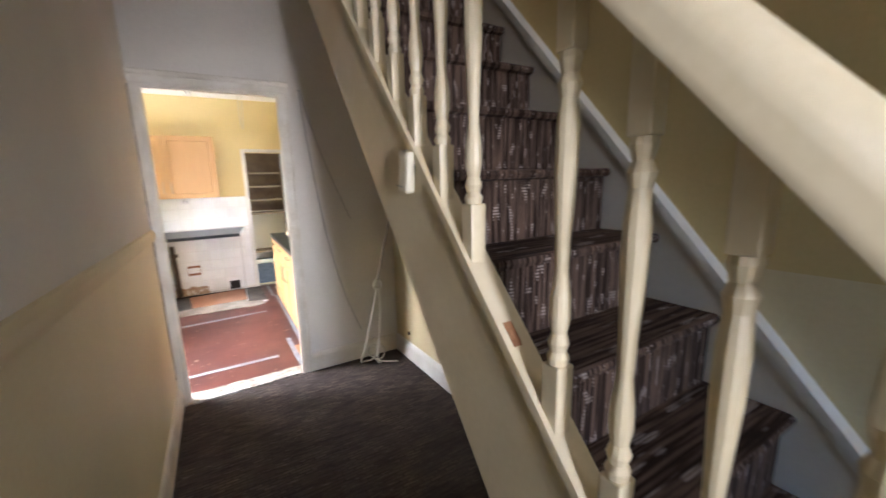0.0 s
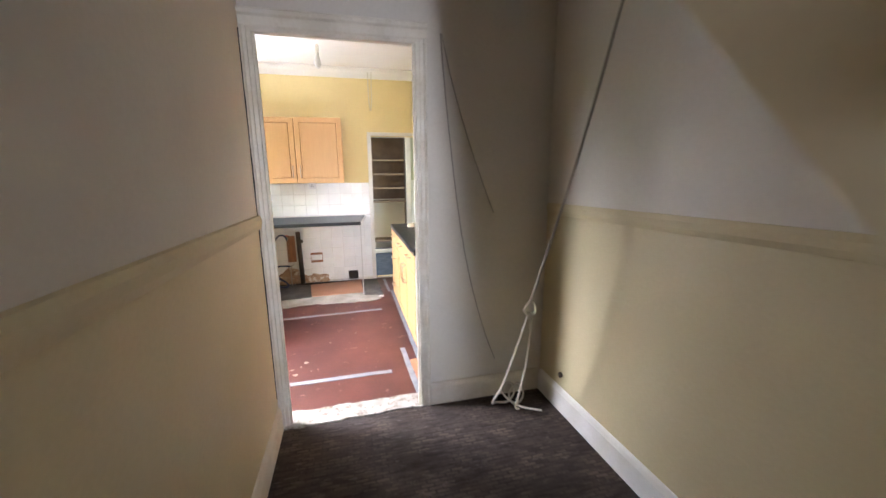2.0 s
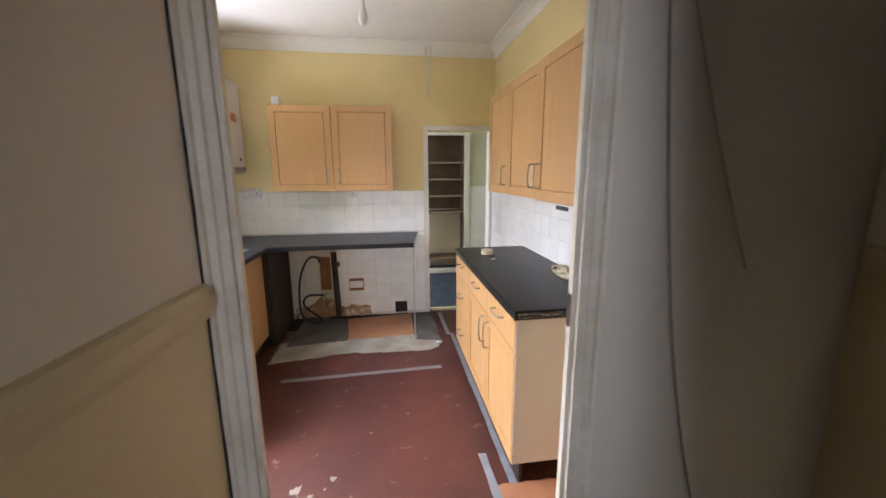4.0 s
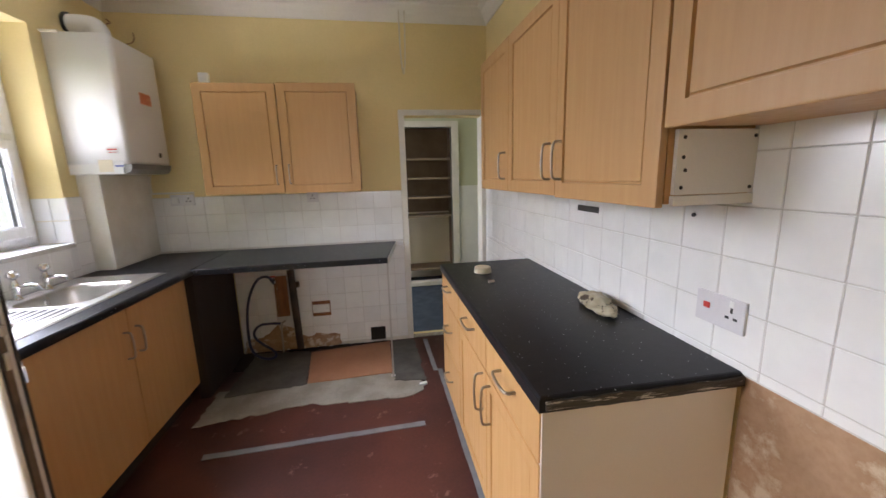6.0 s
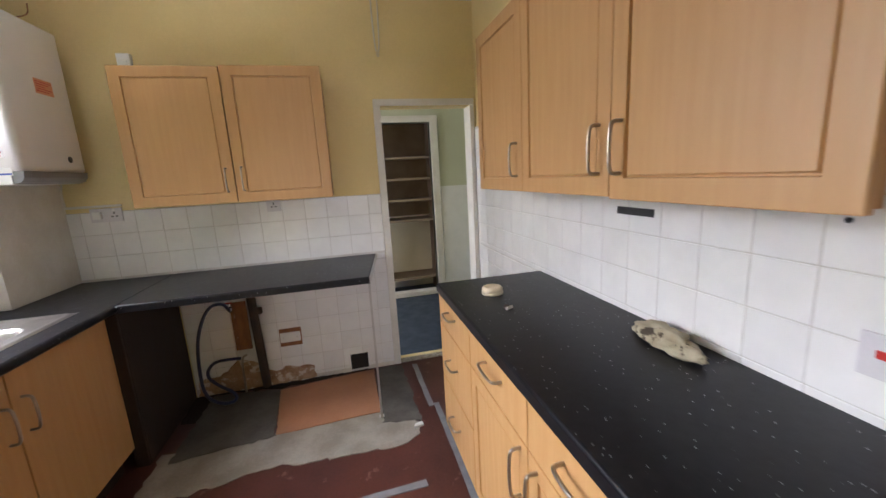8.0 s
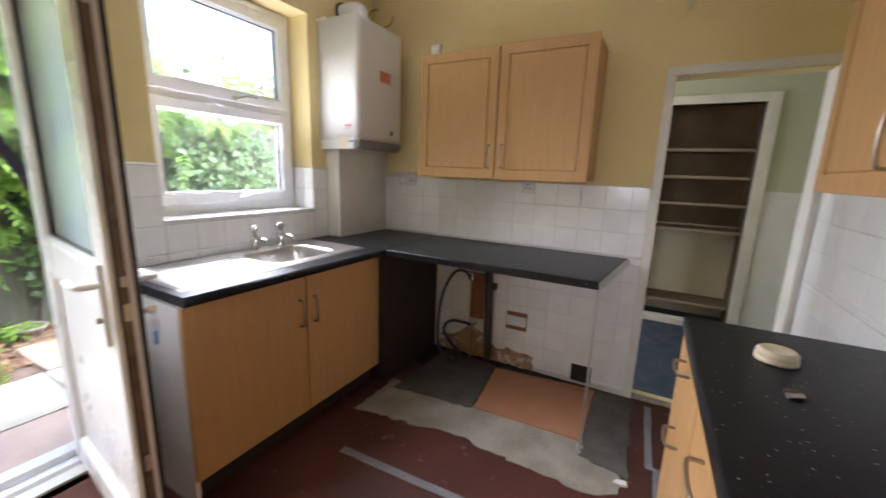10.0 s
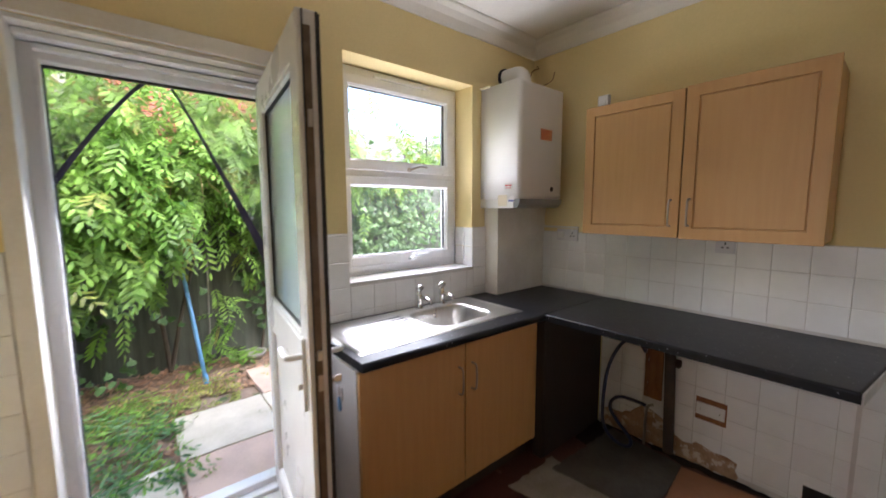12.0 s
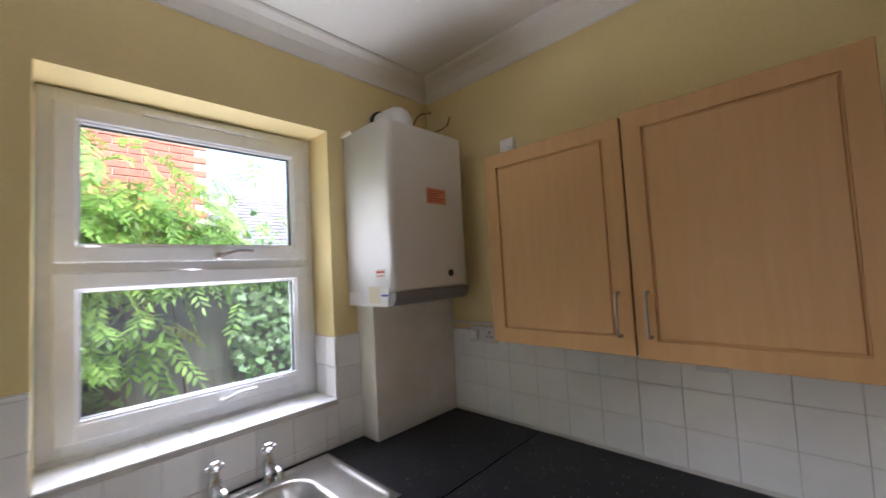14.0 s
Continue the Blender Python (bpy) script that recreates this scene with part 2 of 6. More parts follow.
M_YELLOW = surface("yellow_paint", (0.80, 0.665, 0.335), (0.74, 0.61, 0.295), scale=1.6, rough=0.75, bump=0.25, fine=90)
M_HALL_UP = surface("hall_upper_paint", (0.70, 0.65, 0.56), (0.64, 0.59, 0.50), scale=1.3, rough=0.7, bump=0.3, fine=70)
M_HALL_LOW = surface("hall_lower_paint", (0.64, 0.55, 0.33), (0.58, 0.49, 0.28), scale=1.5, rough=0.55, bump=0.25, fine=70)
M_STAIRWALL = surface("stair_wall_paint", (0.60, 0.47, 0.215), (0.54, 0.42, 0.185), scale=1.2, rough=0.7, bump=0.25, fine=70)
M_CREAM = surface("cream_gloss", (0.70, 0.60, 0.40), (0.64, 0.54, 0.34), scale=5, rough=0.38, bump=0.12, fine=60)
M_TRIM = surface("white_trim_paint", (0.76, 0.74, 0.68), (0.68, 0.65, 0.58), scale=6, rough=0.42, bump=0.15, fine=70)
M_DOORTRIM = surface("worn_trim_paint", (0.72, 0.67, 0.56), (0.62, 0.56, 0.44), scale=7, rough=0.5, bump=0.25, fine=60, c3=(0.30, 0.22, 0.14), spots=0.28, spot_scale=14)
M_CEIL = surface("ceiling_paint", (0.80, 0.78, 0.72), (0.74, 0.71, 0.64), scale=1.4, rough=0.85, bump=0.2, fine=80)
M_UPVC = surface("white_upvc", (0.82, 0.83, 0.84), (0.78, 0.79, 0.80), scale=5, rough=0.28, bump=0.03, fine=60)
M_GASKET = surface("black_gasket", (0.02, 0.02, 0.022), (0.03, 0.03, 0.03), rough=0.5, bump=0.1)
M_TILE = surface("white_glazed_tile", (0.83, 0.83, 0.82), (0.79, 0.79, 0.78), scale=9, rough=0.16, bump=0.08, fine=26, vary=0.03, depth=0.003)
M_GROUT = surface("tile_grout", (0.66, 0.64, 0.61), (0.55, 0.53, 0.50), scale=12, rough=0.9, bump=0.3)
M_WOOD = surface("beech_laminate", (0.53, 0.315, 0.125), (0.50, 0.29, 0.11), scale=3.2, rough=0.45, bump=0.05, fine=60, stretch=(14, 14, 1.0))
M_WHITEBOARD = surface("white_carcass_board", (0.76, 0.74, 0.71), (0.71, 0.69, 0.65), scale=4, rough=0.45, bump=0.05)
M_ENDPANEL = surface("pale_end_panel", (0.74, 0.68, 0.63), (0.70, 0.64, 0.59), scale=2, rough=0.45, bump=0.05)
M_WORKTOP = fleck_worktop("black_flecked_worktop")
M_RAWEDGE = surface("raw_worktop_edge", (0.016, 0.015, 0.014), (0.06, 0.055, 0.05), scale=4, rough=0.6, bump=0.6, fine=60, stretch=(4, 1, 40), c3=(0.50, 0.47, 0.42), spots=0.40, spot_scale=3)
M_STEEL = surface("brushed_steel", (0.62, 0.61, 0.59), (0.56, 0.55, 0.53), scale=20, rough=0.33, metal=1.0, bump=0.05, fine=150)
M_CHROME = surface("chrome", (0.75, 0.75, 0.76), (0.70, 0.70, 0.71), scale=10, rough=0.1, metal=1.0, bump=0.0)
M_NICKEL = surface("satin_nickel", (0.45, 0.40, 0.34), (0.38, 0.34, 0.29), scale=20, rough=0.3, metal=1.0, bump=0.05)
# steel with the shade on the door's edge put into its brown
M_SHADEDSTEEL = surface("shaded_steel", (0.20, 0.155, 0.115), (0.13, 0.10, 0.075), scale=18, rough=0.45, metal=0.7, bump=0.1)
M_FLOOR = surface("red_floor_paint", (0.105, 0.034, 0.024), (0.066, 0.022, 0.017), scale=2.4, rough=0.45, bump=0.25, fine=60, c3=(0.20, 0.115, 0.09), spots=0.36, spot_scale=9)
M_CEMENT = surface("pale_cement", (0.34, 0.315, 0.265), (0.25, 0.23, 0.19), scale=6, rough=0.85, bump=0.4, fine=80)
M_GREYSLAB = surface("dark_cement", (0.115, 0.105, 0.09), (0.075, 0.07, 0.06), scale=6, rough=0.8, bump=0.4, fine=70)
M_ORANGE = surface("terracotta_vinyl", (0.42, 0.20, 0.10), (0.36, 0.165, 0.08), scale=3, rough=0.5, bump=0.1, fine=60)
M_TAPE = surface("grey_tape", (0.24, 0.25, 0.27), (0.19, 0.20, 0.22), scale=14, rough=0.5, bump=0.2)
M_CARPET = surface("hall_carpet", (0.026, 0.019, 0.016), (0.060, 0.046, 0.038), scale=22, rough=0.95, bump=0.8, fine=150, stretch=(0.45, 2.2, 1), spec=0.2, c3=(0.12, 0.098, 0.088), spots=0.37, spot_scale=34, depth=0.004)
woven(M_CARPET)
M_STAIRCARPET = striped_carpet("stair_carpet", ((0.022, 0.012, 0.008), (0.105, 0.068, 0.048)), (0.36, 0.30, 0.26))
M_BLUECARPET = surface("blue_carpet", (0.045, 0.06, 0.085), (0.03, 0.042, 0.062), scale=9, rough=0.95, bump=0.6, fine=200)
M_THRESH = surface("worn_threshold", (0.44, 0.41, 0.36), (0.30, 0.27, 0.22), scale=14, rough=0.8, bump=0.6, c3=(0.20, 0.16, 0.12), spots=0.44, spot_scale=30)
M_BOILER = surface("white_enamel", (0.80, 0.79, 0.76), (0.77, 0.76, 0.73), scale=3, rough=0.42, bump=0.02)
M_BOILERGREY = surface("grey_plastic", (0.25, 0.25, 0.25), (0.21, 0.21, 0.21), rough=0.4, bump=0.05)
M_PLASTIC = surface("white_plastic", (0.78, 0.78, 0.77), (0.73, 0.73, 0.71), scale=8, rough=0.3, bump=0.02)
M_IVORY = surface("ivory_plastic", (0.70, 0.63, 0.46), (0.64, 0.57, 0.40), scale=14, rough=0.4, bump=0.05)
M_BLACK = surface("black_plastic", (0.015, 0.015, 0.016), (0.025, 0.025, 0.025), rough=0.4, bump=0.05)
M_RED = surface("red_plastic", (0.55, 0.03, 0.02), rough=0.4, bump=0.0)
M_STICKER = surface("orange_label", (0.72, 0.33, 0.17), (0.66, 0.29, 0.15), rough=0.5, bump=0.0)
M_STICKER2 = surface("cream_label", (0.75, 0.68, 0.52), rough=0.6, bump=0.0)
M_BLUEINK = surface("blue_print", (0.06, 0.10, 0.42), rough=0.6, bump=0.0)
M_HOSE = surface("navy_hose", (0.015, 0.022, 0.07), (0.02, 0.03, 0.09), rough=0.35, bump=0.1)
M_PLASTER = surface("broken_plaster", (0.45, 0.31, 0.20), (0.27, 0.16, 0.09), scale=11, rough=0.95, bump=0.9, fine=60, c3=(0.60, 0.53, 0.44), spots=0.43, spot_scale=15, depth=0.006)
M_BAREPLASTER = surface("bare_brown_plaster", (0.44, 0.29, 0.175), (0.33, 0.20, 0.11), scale=5, rough=0.9, bump=0.5, fine=60, c3=(0.50, 0.39, 0.27), spots=0.42, spot_scale=5)
M_BOARDBROWN = surface("stained_timber", (0.30, 0.13, 0.05), (0.20, 0.085, 0.04), scale=9, rough=0.85, bump=0.4, stretch=(3, 3, 0.8), c3=(0.42, 0.33, 0.25), spots=0.36, spot_scale=9)
M_PIPE = surface("dark_rusty_pipe", (0.055, 0.04, 0.032), (0.09, 0.06, 0.042), scale=16, rough=0.7, bump=0.4)
M_BROWNBOARD = surface("near_black_brown_board", (0.018, 0.011, 0.008), (0.030, 0.018, 0.012), scale=4, rough=0.7, bump=0.3, stretch=(6, 6, 1))
M_NEARBLACK = surface("near_black", (0.012, 0.01, 0.008), (0.02, 0.016, 0.012), rough=0.95)
M_SHELFWOOD = surface("brown_shelf_paint", (0.17, 0.12, 0.08), (0.13, 0.09, 0.06), scale=5, rough=0.7, bump=0.2)
M_SHELFEDGE = surface("shelf_edge_paint", (0.27, 0.21, 0.145), rough=0.6, bump=0.1)
M_LOBBY = surface("pale_green_paint", (0.55, 0.57, 0.42), (0.50, 0.52, 0.38), scale=2, rough=0.7, bump=0.2)
M_CABLE = surface("white_flex", (0.70, 0.66, 0.56), (0.62, 0.58, 0.48), rough=0.45, bump=0.05)
M_WIRE = surface("dull_wire", (0.40, 0.36, 0.30), (0.29, 0.26, 0.21), rough=0.6, bump=0.05)
M_CLOTH = surface("dirty_cotton", (0.46, 0.42, 0.30), (0.37, 0.33, 0.22), scale=25, rough=0.95, bump=0.6, c3=(0.06, 0.045, 0.03), spots=0.42, spot_scale=20)
M_RAWWOOD = surface("splintered_wood", (0.36, 0.17, 0.07), (0.18, 0.08, 0.035), scale=30, rough=0.9, bump=0.8)
M_FENCE = surface("weathered_green_board", (0.125, 0.135, 0.105), (0.085, 0.092, 0.072), scale=3, rough=0.9, bump=0.5, fine=50, stretch=(8, 8, 0.8), vary=0.25)
M_SOIL = surface("leafy_soil", (0.20, 0.135, 0.095), (0.29, 0.21, 0.15), scale=9, rough=1.0, bump=0.9, fine=60, c3=(0.07, 0.10, 0.035), spots=0.42, spot_scale=5, depth=0.01)
M_SLAB = surface("weathered_concrete_slab", (0.64, 0.56, 0.43), (0.53, 0.46, 0.34), scale=5, rough=0.9, bump=0.5, fine=70, vary=0.1, c3=(0.24, 0.24, 0.14), spots=0.33, spot_scale=5)
M_SLABPINK = surface("pink_concrete_slab", (0.62, 0.44, 0.33), (0.52, 0.37, 0.28), scale=5, rough=0.9, bump=0.5, fine=70, c3=(0.26, 0.23, 0.15), spots=0.33, spot_scale=5)
M_LEAF = leaf_material("fresh_leaf", (0.17, 0.32, 0.05), (0.25, 0.40, 0.075), 0.5)
M_LEAFDARK = leaf_material("ivy_leaf", (0.085, 0.18, 0.055), (0.145, 0.24, 0.09), 0.3)
M_LEAFYELLOW = leaf_material("yellowing_leaf", (0.34, 0.33, 0.07), (0.26, 0.30, 0.06))
M_DEADLEAF = leaf_material("dead_leaf", (0.40, 0.24, 0.15), (0.28, 0.16, 0.09), 0.1)
M_STRAW = surface("dry_stalk", (0.50, 0.40, 0.20), (0.40, 0.31, 0.15), rough=0.8, bump=0.1)
M_BARK = surface("bark", (0.09, 0.07, 0.05), (0.06, 0.045, 0.03), scale=12, rough=0.95, bump=0.6)
M_BLUEPOLE = surface("blue_painted_pole", (0.16, 0.36, 0.62), (0.13, 0.31, 0.55), scale=12, rough=0.5, bump=0.1)
M_POT = surface("grey_pot", (0.32, 0.30, 0.27), (0.26, 0.24, 0.21), scale=14, rough=0.8, bump=0.2)
M_BRICK = surface("orange_brick", (0.36, 0.125, 0.07), (0.29, 0.095, 0.055), scale=7, rough=0.9, bump=0.4, vary=0.2)
M_MORTAR = surface("mortar", (0.45, 0.40, 0.34), rough=0.95, bump=0.3)
M_ROOF = surface("roof_tile", (0.17, 0.16, 0.15), (0.12, 0.115, 0.11), scale=5, rough=0.85, bump=0.3, vary=0.2)
M_GLASS = glass_material("clear_glass")
M_OBSCURE = glass_material("obscure_glass", rough=0.22, tint=(0.80, 0.90, 0.86))
M_NET = net_material("insect_netting")
M_NETEDGE = surface("dark_net_border", (0.045, 0.04, 0.07), (0.06, 0.055, 0.09), rough=0.8, bump=0.2)
M_BULB = surface("opal_bulb", (0.82, 0.82, 0.80), rough=0.25, bump=0.0)


# ---- building helpers: meshes are drawn in world metres and moved under their thing ----
SQUARE = Matrix.Identity(4)
HALL = Matrix(((1.0035, 0, 0, -0.2385), (0, 1.0035, 0, 0.1055), (0, -0.0341, 1.0035, 0.2354), (0, 0, 0, 1)))
turned = [SQUARE]  # the hall floor lies a small step above the kitchen and rises slightly to the front


def thing(name, at=(0, 0, 0), label="", category="", group="", kind=""):
    ob = new(name)
    at = turned[0] @ Vector(at)
    ob.location = at
    ob["at"] = tuple(at)
    ob.empty_display_size = 0.1
    return tagged(ob, label, category, group, kind)


def base_of(ob):
    p = Vector((0, 0, 0))
    while ob:
        p += Vector(ob.location)
        ob = ob.parent
    return p


def part(name, bm, material, parent=None, label="", smooth=False):
    bm.transform(turned[0])
    if parent is not None:
        bmesh.ops.translate(bm, verts=bm.verts, vec=-base_of(parent))
    me = bpy.data.meshes.new(name)
    bm.to_mesh(me)
    bm.free()
    if smooth:
        for p in me.polygons:
            p.use_smooth = True
    me.materials.append(material)
    ob = new(name, me)
    if parent is not None:
        ob.parent = parent
    if label:
        ob["label"] = label
    return ob


def solo(name, bm, material, label, category, group="", kind="", smooth=False, at=None):
    """A thing that is one mesh; its origin goes to its base."""
    bm.transform(turned[0])
    if at is None:
        lo = [min(v.co[i] for v in bm.verts) for i in range(3)]
        hi = [max(v.co[i] for v in bm.verts) for i in range(3)]
        at = ((lo[0] + hi[0]) / 2, (lo[1] + hi[1]) / 2, lo[2])
    bmesh.ops.translate(bm, verts=bm.verts, vec=-Vector(at))
    keep, turned[0] = turned[0], SQUARE
    ob = part(name, bm, material, None, "", smooth)
    turned[0] = keep
    ob.location = at
    return tagged(ob, label, category, group, kind)


def setting(name, bm, material, label, category):
    return tagged(part(name, bm, material), label, category, kind="structure")


def box(lo, hi, bevel=0.0, bm=None, seg=2):
    own = bmesh.new()
    v = [own.verts.new((x, y, z)) for x in (lo[0], hi[0]) for y in (lo[1], hi[1]) for z in (lo[2], hi[2])]
    for f in ((0, 1, 3, 2), (4, 6, 7, 5), (0, 4, 5, 1), (2, 3, 7, 6), (0, 2, 6, 4), (1, 5, 7, 3)):
        own.faces.new([v[i] for i in f])
    if bevel:
        bmesh.ops.bevel(own, geom=own.edges[:], offset=bevel, segments=seg, affect="EDGES", profile=0.6)
    return join(bm, own)


def join(bm, own):
    if bm is None:
        return own
    me = bpy.data.meshes.new("tmp")
    own.to_mesh(me)
    own.free()
    bm.from_mesh(me)
    bpy.data.meshes.remove(me)
    return bm


def boxes(items, bevel=0.0):
    bm = bmesh.new()
    for lo, hi in items:
        box(lo, hi, bevel, bm)
    return bm


def prism(points, axis, a, b, bm=None):
    """A polygon of 2D points pushed from a to b along an axis."""
    own = bmesh.new()

    def at(p, w):
        return {"x": (w, p[0], p[1]), "y": (p[0], w, p[1]), "z": (p[0], p[1], w)}[axis]
    lo, hi = [own.verts.new(at(p, a)) for p in points], [own.verts.new(at(p, b)) for p in points]
    own.faces.new(lo)
    own.faces.new(hi)
    n = len(points)
    for i in range(n):
        own.faces.new((lo[i], lo[(i + 1) % n], hi[(i + 1) % n], hi[i]))
    bmesh.ops.recalc_face_normals(own, faces=own.faces[:])
    return join(bm, own)


def lathe(profile, at, seg=16, bm=None, tilt=None):
    """Turned shape: (radius, height) pairs round an upright axis, tilted where wanted."""
    own = bmesh.new()
    rings = []
    for r, z in profile:
        rings.append([own.verts.new((r * math.cos(2 * math.pi * i / seg), r * math.sin(2 * math.pi * i / seg), z)) for i in range(seg)])
    for a, b in zip(rings, rings[1:]):
        for i in range(seg):
            own.faces.new((a[i], a[(i + 1) % seg], b[(i + 1) % seg], b[i]))
    for ring in (rings[0][::-1], rings[-1]):
        own.faces.new(ring)
    if tilt is not None:
        bmesh.ops.transform(own, matrix=tilt, verts=own.verts)
    bmesh.ops.translate(own, verts=own.verts, vec=Vector(at))
    return join(bm, own)


def tube(points, radius, seg=8, bm=None, smooth=3):
    """A round cord through points, rounded off by corner cutting."""
    pts = [Vector(p) for p in points]
    for _ in range(smooth):
        cut = [pts[0]]
        for a, b in zip(pts, pts[1:]):
            cut += [a.lerp(b, 0.25), a.lerp(b, 0.75)]
        pts = cut + [pts[-1]]
    own = bmesh.new()
    rings, side = [], None
    for i, p in enumerate(pts):
        d = (pts[min(i + 1, len(pts) - 1)] - pts[max(i - 1, 0)])
        d = d.normalized() if d.length > 1e-9 else Vector((0, 0, 1))
        if side is None:
            side = d.cross(Vector((0.3, 0.2, 1))).normalized()
        side = (side - d * side.dot(d)).normalized()
        up = d.cross(side)
        r = radius(i / (len(pts) - 1)) if callable(radius) else radius
        rings.append([own.verts.new(p + r * (math.cos(2 * math.pi * k / seg) * side + math.sin(2 * math.pi * k / seg) * up)) for k in range(seg)])
    for a, b in zip(rings, rings[1:]):
        for k in range(seg):
            own.faces.new((a[k], a[(k + 1) % seg], b[(k + 1) % seg], b[k]))
    own.faces.new(rings[0][::-1])
    own.faces.new(rings[-1])
    return join(bm, own)


def ragged(points, step=0.05, amount=0.012, seed=1):
    """A polygon's outline with uneven edges."""
    rnd = random.Random(seed)
    out = []
    for (ax, ay), (bx, by) in zip(points, points[1:] + points[:1]):
        n = max(1, int(math.hypot(bx - ax, by - ay) / step))
        for i in range(n):
            f = i / n
            out.append((ax + (bx - ax) * f + rnd.uniform(-amount, amount), ay + (by - ay) * f + rnd.uniform(-amount, amount)))
    return out


# ---- the plan: hall, kitchen, rear lobby ----
KX0, KX1, KY0, KY1, KZ = -1.13, 1.56, 4.854, 7.905, 2.655
HY0, HY1, HZ = -1.2, 4.70, 2.66

# kitchen
WEST_DOOR, WEST_WIN = (5.21, 6.09, 0.0, 2.085), (6.365, 7.265, 1.06, 2.25)


def holed_wall(x0, x1, y0, y1, z0, z1, holes, along):
    """Boxes of a wall along x or y round its openings (start, end, foot, head)."""
    items, cuts = [], sorted(holes)
    edge = y0 if along == "y" else x0

    def put(a, b, lo, hi):
        if b - a > 1e-4 and hi - lo > 1e-4:
            items.append(((x0, a, lo), (x1, b, hi)) if along == "y" else ((a, y0, lo), (b, y1, hi)))
    for a, b, lo, hi in cuts:
        put(edge, a, z0, z1)
        put(a, b, z0, lo)
        put(a, b, hi, z1)
        edge = b
    put(edge, y1 if along == "y" else x1, z0, z1)
    return boxes(items)


wall_west = setting("wall_west", holed_wall(-1.41, KX0, 4.55, 8.02, -0.3, 2.9, [WEST_DOOR, WEST_WIN], "y"), M_YELLOW, "yellow painted kitchen wall with window and garden door", "wall")
wall_east = setting("wall_east", boxes([((KX1, 4.85, -0.1), (1.72, 8.02, 2.9))]), M_YELLOW, "yellow painted kitchen wall, tiled at worktop height", "wall")
wall_north = setting("wall_north", holed_wall(KX0, KX1, KY1, 8.02, -0.1, 2.9, [(0.87, 1.515, 0.0, 1.87)], "x"), M_YELLOW, "yellow painted kitchen wall with an open doorway", "wall")
turned[0] = HALL
wall_south = setting("wall_south", holed_wall(-1.25, 2.2, 4.715, 4.7305, -0.1, 2.9, [(0.375, 1.155, 0.0, 2.005)], "x"), M_YELLOW, "yellow painted kitchen wall round the hall doorway", "wall")
turned[0] = SQUARE
floor_kitchen = setting("floor_kitchen", boxes([((-1.30, 4.60, -0.12), (KX1, 7.96, 0.0))]), M_FLOOR, "red-brown painted concrete kitchen floor, scuffed and stained", "floor")
ceiling_kitchen = setting("ceiling_kitchen", boxes([((KX0, 4.83, KZ), (KX1, KY1, KZ + 0.15))]), M_CEIL, "off-white painted kitchen ceiling", "ceiling")


def coving():
    bm = bmesh.new()
    prof = [(0.0, 2.548), (0.008, 2.552), (0.014, 2.566), (0.030, 2.598), (0.058, 2.626), (0.088, 2.640), (0.094, 2.648), (0.094, 2.654)]
    loops = []
    for d, z in prof:
        loops.append([bm.verts.new(p) for p in ((KX0 + d, KY0 + d, z), (KX1 - d, KY0 + d, z), (KX1 - d, KY1 - d, z), (KX0 + d, KY1 - d, z))])
    for a, b in zip(loops, loops[1:]):
        for i in range(4):
            bm.faces.new((a[i], b[i], b[(i + 1) % 4], a[(i + 1) % 4]))
    return bm


setting("trim_coving", coving(), M_CEIL, "white plaster coving round the kitchen ceiling", "trim")

# hall
turned[0] = HALL
LEFT = [(0.35, HY0), (0.35, 4.70)]
RIGHT = [(1.905, HY0), (1.905, 4.70)]


def side_wall(line, back, z0, z1):
    return prism(line + [(back, line[-1][1]), (back, line[0][1])], "z", z0, z1)


DADO = 1.11
setting("wall_hall_left_lower", side_wall(LEFT, 0.20, -0.1, DADO), M_HALL_LOW, "cream painted hall wall below the dado rail", "wall")
setting("wall_hall_left_upper", side_wall(LEFT, 0.20, DADO, 2.9), M_HALL_UP, "grey-white painted hall wall above the dado rail", "wall")
setting("wall_hall_right_lower", boxes([((1.905, HY0, -0.1), (2.20, 4.70, DADO + 0.02))]), M_HALL_LOW, "cream painted wall under the stairs", "wall")
setting("wall_hall_right_upper", boxes([((1.905, HY0, DADO + 0.02), (2.20, 4.70, 5.2))]), M_STAIRWALL, "yellow-cream painted staircase wall", "wall")
setting("wall_hall_end", holed_wall(0.10, 2.2, HY1, 4.715, -0.1, 2.9, [(0.375, 1.155, 0.0, 2.005)], "x"), M_HALL_UP, "grey-white painted end wall of the hall", "wall")
setting("wall_hall_end_upper", boxes([((1.2, 4.70, 2.9), (2.2, 4.80, 5.2))]), M_HALL_UP, "painted wall at the stair head", "wall")
# the opening is unseen, added for the hall's light
setting("wall_hall_front", holed_wall(0.20, 2.2, HY0 - 0.15, HY0, -0.1, 5.2, [(0.47, 1.10, 0.9, 2.15)], "x"), M_HALL_UP, "front wall of the hall", "wall")
setting("wall_stairwell", boxes([((1.20, HY0, HZ + 0.16), (1.28, 4.70, 5.2))]), M_HALL_UP, "wall of the stairwell above the hall ceiling", "wall")
setting("ceiling_hall", boxes([((0.20, HY0, HZ), (1.28, 4.70, HZ + 0.15))]), M_CEIL, "painted hall ceiling", "ceiling")
setting("ceiling_stairwell", boxes([((1.20, HY0, 5.2), (2.2, 4.80, 5.3))]), M_CEIL, "painted ceiling over the stairs", "ceiling")
setting("floor_hall", boxes([((0.20, HY0 - 0.15, -0.12), (2.2, 4.701, 0.004))]), M_CARPET, "dark brown ribbed carpet in the hall", "floor")


